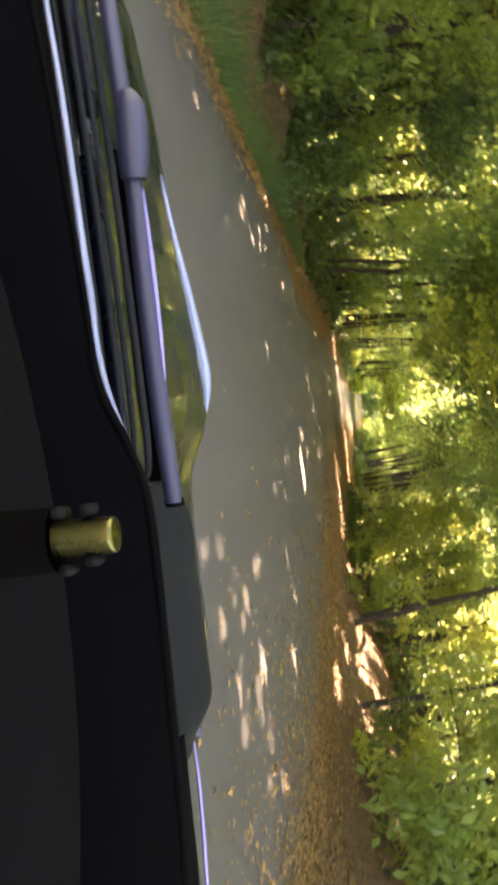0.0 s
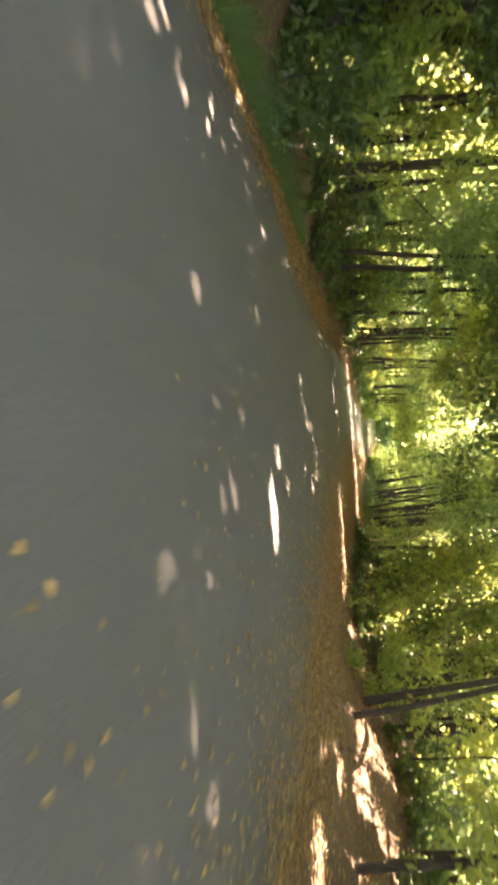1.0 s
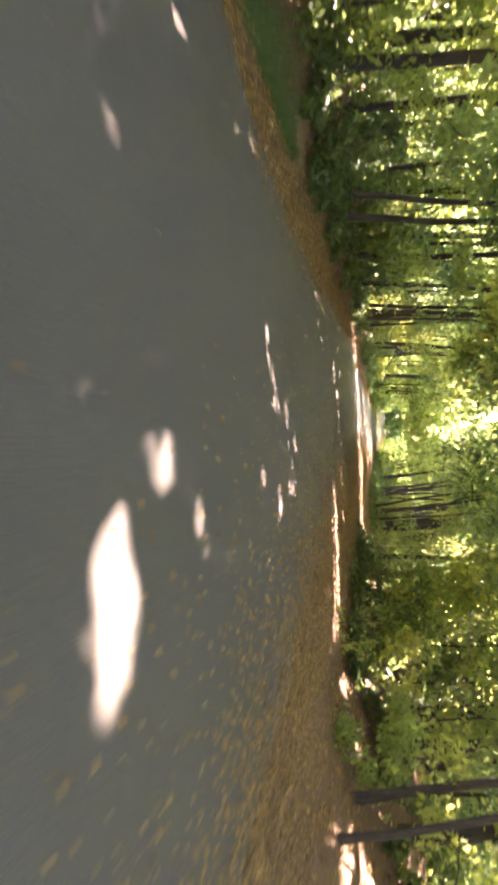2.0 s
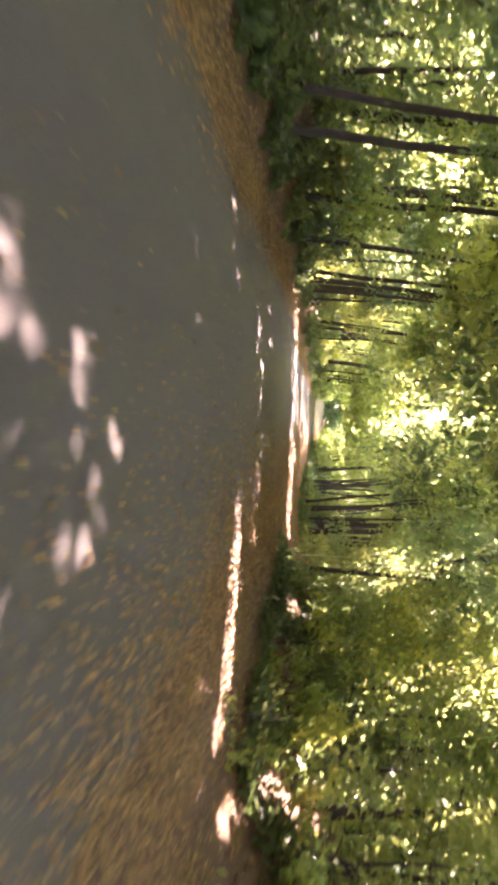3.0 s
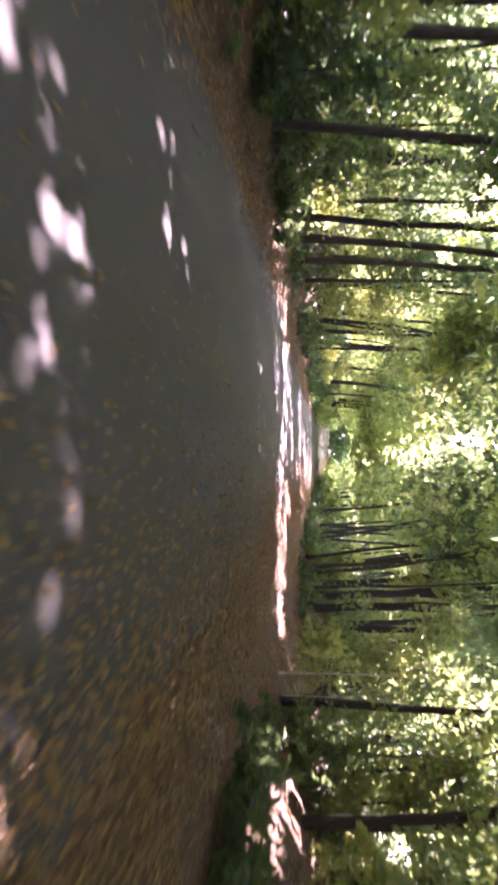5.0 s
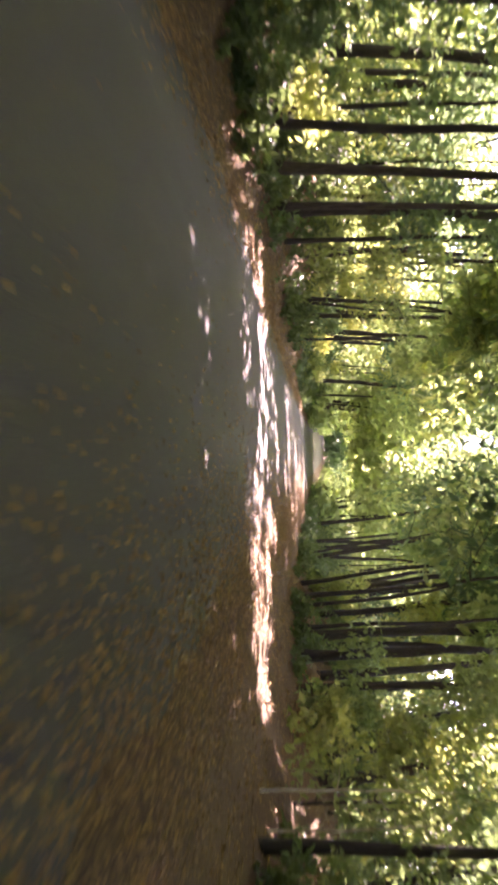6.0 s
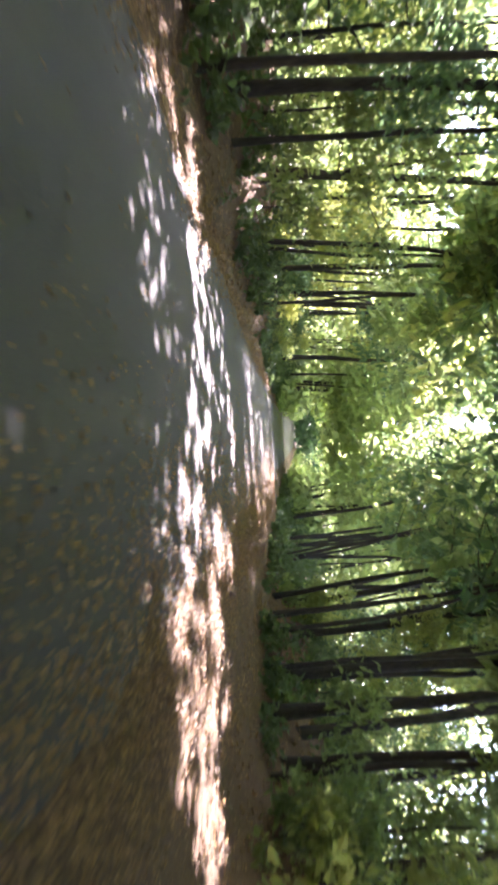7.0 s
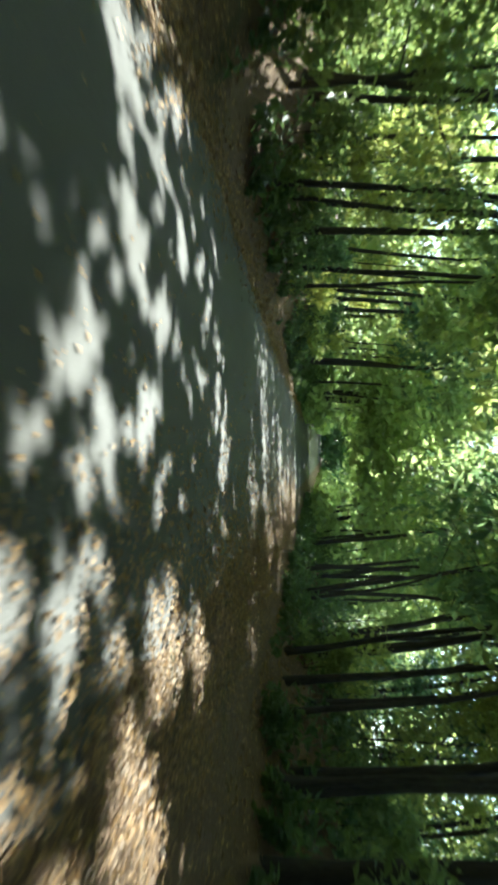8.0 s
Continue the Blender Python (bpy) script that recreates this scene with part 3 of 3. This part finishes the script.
# the brightened leaf copy makes sunlit woods, the darker one dim woods
for name, parts, mat, label in (("far_woods", [sides, vault, over, high], M_CROWN, "distant sunlit green woods on both sides of the road"),
                                ("deep_woods", [deep, west], M_LEAF, "dim green woods behind the trees along the road")):
    c = np.concatenate(parts)
    c = c[~slot(*c.T) & ~view_wedge(*c.T)]
    if mat is M_CROWN:
        c = np.concatenate([c, foot])
    c = c[(np.abs(c[:, 0] - bend(c[:, 1])) > 2.6) | (c[:, 2] > rise(c[:, 1]) + 3.4)]
    v, f = leaves(c, 0.42, rng)
    tagged(new(name, mesh_of(name, v, f, mat)), label, "woods", kind="stuff")

# undergrowth between the trunks, in clumps
rng = np.random.default_rng(12)
n = 170000
y = rng.uniform(8, 112, n)
side = rng.choice([-1.0, 1.0], n)
near = np.where(side < 0, np.interp(y, [8, 24, 30, 46, 80, 95, 112], [6.8, 6.2, 5.4, 5.8, 5.2, 3.7, 3.6]), np.interp(y, [8, 24, 30, 34, 42, 46, 50, 56, 62, 68, 112], [8.4, 7.0, 4.7, 3.9, 3.8, 5.2, 6.0, 6.4, 5.4, 4.6, 2.6]))
near = near + 0.45 * np.sin(1.9 * y) * np.sin(0.7 * y + 1) + 0.25 * np.sin(4.3 * y)
off = rng.random(n) ** 1.4 * 9
x = side * (near + off) + bend(y)
keep = ragged(0.8 * x, 0.55 * y) + rng.normal(0, 0.15, n) > np.where(off < 2.5, np.where(side < 0, np.interp(y, [30, 50, 60, 80, 90], [-0.3, -0.2, 0.3, 0.3, -0.2]), np.interp(y, [30, 48, 58, 80, 90], [-0.12, 0.05, 0.45, 0.3, -0.2])), 0.12)
keep &= ~((x > 6.0) & (x < 9.4) & (y > 49) & (y < 55.5)) & ~((x > 4.7) & (x < 7.6) & (y > 41) & (y < 47)) & ~((x > 4.3) & (x < 5.9) & (y > 34.4) & (y < 37))
x, y, off = x[keep], y[keep], off[keep]
tall_as = (0.25 + 1.2 * np.clip(off / 3.2, 0, 1)) * (0.7 + 1.0 * np.clip(ragged(0.8 * x, 0.55 * y), 0, 1))
c = np.stack([x, y, hill(x, y) + 0.06 + rng.beta(1.2, 1.8, len(x)) * tall_as], 1)
v, f = leaves(c, 0.15, rng)
bush = new("undergrowth", mesh_of("undergrowth", v, f, M_UNDER))
tagged(bush, "low green undergrowth between the trunks of the woods", "undergrowth", kind="stuff")


# ---- litter and low growth ----
def strewn(n, xf, y0, y1, size, seed, lift=0.015):
    rng = np.random.default_rng(seed)
    y = y0 + (y1 - y0) * rng.random(n)
    x = xf(y, rng)
    z = hill(x, y) + lift + rng.random(n) * 0.03
    z = np.where((x > edge_left(y)) & (x < edge_right(y)), rise(y) + cant(x, y) + 0.033 + rng.random(n) * 0.015, z)
    return leaves(np.stack([x, y, z], 1), size, rng, flat=0.88, long=1.5)


chunks = [strewn(16000, lambda y, g: edge_left(y) - 0.2 + g.normal(0, 0.36, len(y)), 3, 110, 0.055, 1),
          strewn(80000, lambda y, g: edge_right(y) + 0.5 + g.normal(0, 1, len(y)) * np.where(g.random(len(y)) < 0.6, 0.7, 1.5), 4, 90, 0.044, 2),
          strewn(7000, lambda y, g: edge_right(y) - np.abs(g.normal(0, 0.9, len(y))), 12, 90, 0.036, 6),
          strewn(9000, lambda y, g: edge_left(y) - 0.5 + g.normal(0, 0.6, len(y)), 20, 62, 0.05, 7),
          strewn(16000, lambda y, g: g.choice([-1, 1], len(y)) * (4.2 + np.abs(g.normal(0, 2.5, len(y)))), 3, 90, 0.08, 3),
          strewn(900, lambda y, g: g.uniform(-3.9, 3.5, len(y)), 3, 90, 0.017, 4)]
litter = new("leaf_litter", mesh_of("leaf_litter", *joined(chunks), M_DEAD))
tagged(litter, "orange brown dead leaves strewn along the road", "leaf litter", kind="stuff")

# grass on the verge
rng = np.random.default_rng(9)
n = 26000
y = rng.uniform(5, 26, n)
x = -4.75 - np.abs(rng.normal(0, 0.55, n))
keep = np.sin(y * 1.7) * 0.3 + np.sin(x * 3 + y * 0.6) * 0.4 + rng.normal(0, 0.4, n) > -0.35
x, y = x[keep], y[keep]
n = len(x)
p = np.stack([x, y, hill(x, y) - 0.02], 1)
w = rng.uniform(0, 2 * math.pi, n)
d = np.stack([np.cos(w), np.sin(w), 0 * w], 1) * 0.006
top = p + np.stack([rng.normal(0, 0.05, n), rng.normal(0, 0.05, n), rng.uniform(0.10, 0.26, n)], 1)
v = np.stack([p - d, p + d, top], 1).reshape(-1, 3)
grass = new("grass", mesh_of("grass", v, np.arange(3 * n).reshape(-1, 3), M_GRASS))
tagged(grass, "green grass on the verge of the road", "grass", kind="stuff")


# ---- the car that stands on the road at the start ----
def paint(name, colour, rough, metal=0.0, coat=0.0, dusty=0.25, gloss=0.5):
    m, n, l, b = material(name, rough, metal)
    dust = noise_tex(n, l, 6, 6, 0.7)
    l.new(mix(n, l, ramp(n, l, dust, [(0.45, (0, 0, 0)), (0.8, (dusty,) * 3)]), colour, (0.12, 0.11, 0.10)), b.inputs["Base Color"])
    l.new(ramp(n, l, dust, [(0.3, (rough,) * 3), (0.8, (min(1, rough + 0.15),) * 3)]), b.inputs["Roughness"])
    b.inputs["Specular IOR Level"].default_value = gloss
    b.inputs["Coat Weight"].default_value = coat
    b.inputs["Coat Roughness"].default_value = 0.06
    return m


M_PAINT = paint("dark_blue_car_paint", (0.006, 0.008, 0.016), 0.22, 0.0, 1.0, dusty=0.05, gloss=0.5)
# the sky's gleam put into a pale metal colour
M_GLEAM = paint("pale_sky_gleam", (0.24, 0.28, 0.38), 0.42, 0.8, dusty=0.4)
M_PAD = paint("dark_grey_vinyl", (0.0042, 0.0042, 0.0048), 0.95, dusty=0.006, gloss=0.02)
M_DASH = paint("black_dashboard_vinyl", (0.0014, 0.0014, 0.0021), 0.95, dusty=0.004, gloss=0.01)
M_RUBBER = paint("black_rubber", (0.0025, 0.0025, 0.0025), 0.9, dusty=0.01, gloss=0.02)
M_TRIM = paint("grey_metal_trim", (0.06, 0.066, 0.08), 0.35, 0.8)
M_COWL = paint("dark_grey_plastic", (0.009, 0.011, 0.0125), 0.6, dusty=0.05, gloss=0.06)
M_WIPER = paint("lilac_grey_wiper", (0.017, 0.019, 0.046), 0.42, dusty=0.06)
# highlights put into a pale lilac colour
M_SHEEN = paint("pale_lilac_highlight", (0.24, 0.22, 0.48), 0.3, 0.6, dusty=0.2)
M_BRASS = paint("brass", (0.16, 0.16, 0.06), 0.22, 1.0)
M_CHROME = paint("chrome", (0.75, 0.75, 0.75), 0.08, 1.0, dusty=0.05)
M_LAMP = paint("lamp_glass", (0.5, 0.52, 0.55), 0.1)
CX, HALF = -0.26, 1.00          # the car's middle and half its width


def sheet(xs, ys, zf, thick=0.02):
    """A curved panel with thickness over a grid of x and y."""
    v, f = grid(np.asarray(xs), np.asarray(ys), zf)
    n, w, h = len(v), len(xs), len(ys)
    under_side = v - np.array([0, 0, thick])
    rim = list(range(w)) + [w * k + w - 1 for k in range(1, h)] + [w * (h - 1) + k for k in range(w - 2, -1, -1)] + [w * k for k in range(h - 2, 0, -1)]
    side = [(rim[(i + 1) % len(rim)], rim[i], rim[i] + n, rim[(i + 1) % len(rim)] + n) for i in range(len(rim))]
    return np.concatenate([v, under_side]), np.concatenate([f, f[:, ::-1] + n, np.array(side)])


def eased(points, n=40):
    """A smooth line through a few points."""
    p = [Vector(points[0])] + [Vector(q) for q in points] + [Vector(points[-1])]
    out = []
    for t in np.linspace(0, len(points) - 1.0001, n):
        k, f = int(t), t - int(t)
        a, b, c, d = p[k], p[k + 1], p[k + 2], p[k + 3]
        out.append(0.5 * (2 * b + (c - a) * f + (2 * a - 5 * b + 4 * c - d) * f ** 2 + (3 * b - a - 3 * c + d) * f ** 3))
    return out


def rod(name, points, radii, mat, parent, label="", n=40, sides=10):
    """A smooth round bar whose thickness follows the given radii."""
    line = eased(points, n)
    r = np.interp(np.linspace(0, 1, n), np.linspace(0, 1, len(radii)), radii)
    return under(name, mesh_of(name, *tube(line, list(r), sides), mat, True), parent, label)


def box(name, lo, hi, mat, parent, bevel=0.02, label=""):
    bm = bmesh.new()
    bmesh.ops.create_cube(bm, size=1)
    for q in bm.verts:
        q.co = [(a + b) / 2 + c * (b - a) for a, b, c in zip(lo, hi, q.co)]
    bmesh.ops.bevel(bm, geom=bm.edges[:], offset=bevel, segments=3, affect="EDGES")
    return part(name, bm, mat, parent, label, True)


def ring(name, centre, r, width, mat, parent, label="", hole=0.0):
    """A wheel's tyre or rim: a turned profile round the x axis."""
    k = [(hole, -width / 2), (r * 0.9, -width / 2), (r, -width * 0.3), (r, width * 0.3), (r * 0.9, width / 2), (hole, width / 2)]
    vs = [(centre[0] + a, centre[1] + q * math.cos(w), centre[2] + q * math.sin(w)) for w in np.linspace(0, 2 * math.pi, 33)[:-1] for q, a in k]
    fs = [(i * 6 + j, i * 6 + j + 1, ((i + 1) % 32) * 6 + j + 1, ((i + 1) % 32) * 6 + j) for i in range(32) for j in range(5)]
    return under(name, mesh_of(name, vs, fs, mat, True), parent, label)


car = new("car")
car.location = (0, 0, 0)
tagged(car, "dark blue car with a black dashboard and glossy bonnet", "car")


def hood(X, Y):
    """The bonnet: a raised left part with a rounded end, a flat right part, and a front that rolls down."""
    edge = sum(np.interp(X + d, [-1.3, -1.04, -0.77, -0.57, -0.36, -0.2, -0.1, -0.02, 0.05, 0.09, 0.16, 0.5, 0.9], [0.83, 0.864, 0.893, 0.902, 0.927, 0.944, 0.950, 0.930, 0.897, 0.874, 0.872, 0.868, 0.80]) for d in (-0.04, -0.02, 0, 0.02, 0.04)) / 5
    back = 0.965 - 0.05 * ((X - CX) / HALF) ** 4
    return back + (edge - back) * smooth(1.16, 1.88, Y) - 0.16 * smooth(1.95, 2.25, Y) ** 1.3


under("bonnet", mesh_of("bonnet", *sheet(np.linspace(CX - 0.75, CX + 0.80, 90), np.linspace(1.17, 2.24, 50), hood), M_PAINT, True), car, "glossy dark blue bonnet with a raised left part")
# rod laid along the edge as painted sky reflection
rod("bonnet_edge", [(a, 1.945, float(hood(np.array(a), np.array(1.945)))) for a in (-0.62, -0.5, -0.36, -0.27, -0.2, -0.14, -0.09, -0.05)], [0.001, 0.005, 0.009, 0.011, 0.012, 0.013, 0.009, 0.002], M_GLEAM, car, "pale rod painted as the sky's gleam on the bonnet edge")
# thin grey rod in place of a pale highlight line across the bonnet
rod("bonnet_seam", [(0.156, 1.9, 0.882), (0.276, 1.9, 0.884), (0.504, 1.9, 0.888)], [0.0015, 0.003, 0.001], M_TRIM, car)
for s in (-1, 1):
    fx = CX + s * np.linspace(0.76 if s < 0 else 0.81, HALF, 10)
    under("fender", mesh_of("fender", *sheet(fx if s > 0 else fx[::-1], np.linspace(0.95, 2.25, 24), lambda X, Y: hood(X, Y) - 0.004 - 0.05 * smooth(0.93, 1.0, np.abs(X - CX) / HALF), 0.30), M_PAINT, True), car)
    axle = 0.36 + float(cant(CX + s * 0.78, 1.55))
    wheel = under("wheel", mesh_of("wheel_hub", *tube([(CX + s * 0.66, 1.55, axle), (CX + s * 0.88, 1.55, axle)], [0.07, 0.07], 12), M_TRIM, True), car)
    ring("tyre", (CX + s * 0.78, 1.55, axle), 0.33, 0.20, M_RUBBER, wheel, "black rubber tyre", 0.20)
    ring("rim", (CX + s * 0.80, 1.55, axle), 0.20, 0.14, M_TRIM, wheel, "grey metal rim", 0.04)
    lamp = ring("headlight", (0, 0, 0), 0.10, 0.10, M_LAMP, car, "clear round headlight")
    lamp.matrix_basis = pose(CX + s * 0.68, 2.24, 0.66, 0, 0, 90)
    box("door", (CX + s * HALF - 0.05, -0.75, 0.38), (CX + s * HALF + 0.01, 0.78, 0.92), M_PAINT, car)
    box("sill", (CX + s * HALF - 0.10, -0.80, 0.26), (CX + s * HALF, 1.12, 0.38), M_RUBBER, car)
box("grille", (CX - 0.52, 2.16, 0.48), (CX + 0.52, 2.24, 0.76), M_RUBBER, car)
box("bumper", (CX - 0.93, 2.20, 0.36), (CX + 0.93, 2.32, 0.50), M_TRIM, car, 0.04)
box("floor_pan", (CX - 0.82, -0.85, 0.26), (CX + 0.82, 2.15, 0.34), M_RUBBER, car)
box("bulkhead", (CX - 0.84, 0.98, 0.34), (CX + 0.84, 1.06, 0.94), M_RUBBER, car)


def dash(X, Y):
    """Top of the dashboard, up to the windscreen's lower edge."""
    return 1.026 - 0.055 * (X - 0.1) ** 2 - 0.03 * (1 - smooth(0.62, 0.80, Y)) - 0.044 * (1 - smooth(-0.09, 0.07, X))


def pad(X, Y):
    """The padded roll nearer the seats, higher in the middle."""
    d = (X - 0.1) ** 2
    return 1.068 - 0.36 * d / (1 + 0.8 * d) - 0.10 * (1 - smooth(0.47, 0.56, Y)) ** 2 - 0.05 * smooth(0.592, 0.625, Y)


under("dashboard", mesh_of("dashboard", *sheet(CX + np.linspace(-0.94, 0.94, 60), np.linspace(0.60, 0.99, 26), dash, 0.14), M_DASH, True), car, "black vinyl dashboard")
under("dash_roll", mesh_of("dash_roll", *sheet(CX + np.linspace(-0.94, 0.94, 60), np.linspace(0.475, 0.63, 24), pad, 0.16), M_PAD, True), car, "dark grey padded roll of the dashboard")
box("dash_lower", (CX - 0.92, 0.40, 0.55), (CX + 0.92, 0.60, 0.88), M_PAD, car, 0.03)
rod("windscreen_seal", [(x, 0.998, float(dash(np.array(x), np.array(0.99))) + 0.002) for x in (-1.15, -0.8, -0.45, -0.2, -0.08, 0.0, 0.08, 0.25, 0.45, 0.66)], [0.004] * 4 + [0.006] * 6, M_RUBBER, car, "black rubber windscreen seal")
under("cowl", mesh_of("cowl", *sheet(CX + np.linspace(-0.92, 0.92, 40), np.linspace(1.006, 1.165, 10), lambda X, Y: 0.955 - 0.01 * smooth(1.0, 1.16, Y) + 0 * X, 0.03), M_RUBBER, True), car, "black panel below the windscreen")
for k, (y, z, r) in enumerate(((1.045, 0.974, 0.0035), (1.07, 0.984, 0.0045), (1.095, 0.990, 0.004), (1.12, 1.000, 0.0055))):
    rod("cowl_rib", [(-1.0, y, z - 0.016), (-0.5, y, z), (-0.1 + 0.03 * k, y, z + 0.004), (0.05, y, z - 0.012)], [r, r, r, 0.5 * r], M_COWL, car, "thin grey rib of the cowl")
# bright strip at the foot of the windscreen, its end turned up to a point
# its pale colour stands in for the sky's reflection
rod("trim_strip", [(-0.72, 1.01, 0.968), (-0.558, 1.01, 0.974), (-0.432, 1.01, 0.979), (-0.262, 1.01, 0.981), (-0.184, 1.01, 0.983), (-0.120, 1.01, 0.983), (-0.062, 1.01, 0.991), (-0.011, 1.01, 1.007)],
    [0.003, 0.0035, 0.0045, 0.006, 0.0064, 0.0062, 0.005, 0.001], M_GLEAM, car, "metal trim strip coloured pale for the sky's reflection")
# raised end panel of the cowl on the right
under("cowl_panel", mesh_of("cowl_panel", *sheet(np.linspace(0.07, 0.52, 30), np.linspace(1.16, 1.37, 12),
      lambda X, Y: 1.004 - 0.045 * smooth(0.42, 0.52, X) - 0.012 * smooth(0.16, 0.07, X) - 0.02 * (1 - smooth(1.16, 1.3, Y)) - 0.02 * smooth(1.345, 1.37, Y), 0.05), M_COWL, True), car, "dark grey plastic end panel of the cowl")
# small metal block added for a shiny spot at the panel's end
box("panel_clip", (0.478, 1.33, 0.958), (0.500, 1.345, 0.978), M_TRIM, car, 0.004)
# pale rod past the panel, added for a bright line along the wing
rod("side_strip", [(0.454, 1.2, 0.997), (0.510, 1.2, 0.997), (0.595, 1.2, 0.994), (0.68, 1.2, 0.989)], [0.001, 0.0028, 0.003, 0.003], M_SHEEN, car, "thin pale rod standing for a bright line on the wing")
under("wing_top", mesh_of("wing_top", *sheet(np.linspace(0.44, 0.70, 10), np.linspace(1.02, 1.196, 8), lambda X, Y: 0.985 - 0.02 * (X - 0.44) + 0 * Y, 0.06), M_RUBBER, True), car)
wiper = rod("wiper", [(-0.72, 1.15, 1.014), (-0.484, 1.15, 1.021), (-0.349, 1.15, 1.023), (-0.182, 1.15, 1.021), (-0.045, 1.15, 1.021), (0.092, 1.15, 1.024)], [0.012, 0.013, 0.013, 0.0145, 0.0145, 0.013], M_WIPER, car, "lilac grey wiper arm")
rod("arm_sleeve", [(-0.485, 1.145, 1.026), (-0.46, 1.142, 1.032), (-0.40, 1.142, 1.030), (-0.365, 1.145, 1.026)], [0.012, 0.023, 0.023, 0.019], M_WIPER, wiper)
rod("arm_tip", [(0.086, 1.152, 1.024), (0.092, 1.152, 1.024), (0.098, 1.152, 1.024)], [0.0135, 0.0145, 0.012], M_RUBBER, wiper, "black cap on the wiper's end", 8)
# the arm's highlight, made as a pale rod on top of it
rod("arm_ridge", [(-0.35, 1.146, 1.036), (-0.25, 1.146, 1.036), (-0.15, 1.146, 1.035), (-0.08, 1.146, 1.034)], [0.001, 0.004, 0.004, 0.001], M_SHEEN, wiper, "pale lilac rod painted as a highlight on the wiper arm")
box("wiper_blade", (-0.42, 1.166, 0.985), (0.06, 1.176, 1.008), M_RUBBER, wiper, 0.003, "black rubber wiper blade")
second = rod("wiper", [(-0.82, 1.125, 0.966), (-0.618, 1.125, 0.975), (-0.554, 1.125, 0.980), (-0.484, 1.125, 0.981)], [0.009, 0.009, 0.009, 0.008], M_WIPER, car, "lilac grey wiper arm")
rod("arm_tip", [(-0.486, 1.125, 0.981), (-0.47, 1.125, 0.983), (-0.452, 1.125, 0.982)], [0.010, 0.011, 0.008], M_COWL, second, "grey end piece of the wiper", 10)
box("wiper_blade", (-0.80, 1.138, 0.962), (-0.46, 1.146, 0.976), M_RUBBER, second, 0.003, "black rubber wiper blade")
# chrome stud added only to catch a white sun glint
rod("washer_nozzle", [(-0.645, 1.22, 0.985), (-0.645, 1.22, 1.000), (-0.645, 1.22, 1.006)], [0.010, 0.009, 0.002], M_CHROME, car, "small chrome stud added for a white glint", 12)
# mount in front of the padded roll
knob = rod("mount", [(0.049, 0.445, 0.86), (0.049, 0.447, 1.00), (0.0495, 0.45, 1.122)], [0.022, 0.0205, 0.0185], M_RUBBER, car, "black stalk in front of the dashboard", 12, 20)
rod("brass_cap", [(0.0495, 0.45, 1.122), (0.0497, 0.45, 1.138), (0.050, 0.45, 1.150), (0.050, 0.45, 1.156), (0.050, 0.45, 1.1572), (0.050, 0.45, 1.1574)], [0.0108, 0.0108, 0.0106, 0.0102, 0.008, 0.0004], M_BRASS, knob, "brass cylinder cap", 16, 24)
for x, z in ((0.0345, 1.126), (0.0345, 1.143), (0.063, 1.143), (0.067, 1.127)):
    box("tab", (x - 0.003, 0.444, z - 0.004), (x + 0.003, 0.456, z + 0.004), M_COWL, knob, 0.001, "small dark tab")
# roof, pillars and the back of the cabin
under("roof", mesh_of("roof", *sheet(CX + np.linspace(-0.80, 0.80, 24), np.linspace(-1.5, 0.22, 20), lambda X, Y: 1.56 - 0.05 * ((X - CX) / 0.8) ** 2 - 0.05 * smooth(-0.9, -1.5, Y), 0.05), M_PAINT, True), car)
for s in (-1, 1):
    for y0, y1, x1 in ((0.96, 0.20, 0.78), (-0.74, -0.80, 0.80), (-1.62, -1.42, 0.78)):
        under("pillar", mesh_of("pillar", *tube([(CX + s * 0.97, y0, 0.90), (CX + s * (0.97 + x1) / 2, (y0 + y1) / 2, 1.22), (CX + s * x1, y1, 1.53)], [0.045, 0.035, 0.035], 8), M_PAINT, True), car)
    box("rear_side", (CX + s * HALF - 0.05, -1.9, 0.38), (CX + s * HALF + 0.01, -0.76, 0.92), M_PAINT, car)
box("back_panel", (CX - 0.86, -1.92, 0.38), (CX + 0.86, -1.80, 0.94), M_PAINT, car)
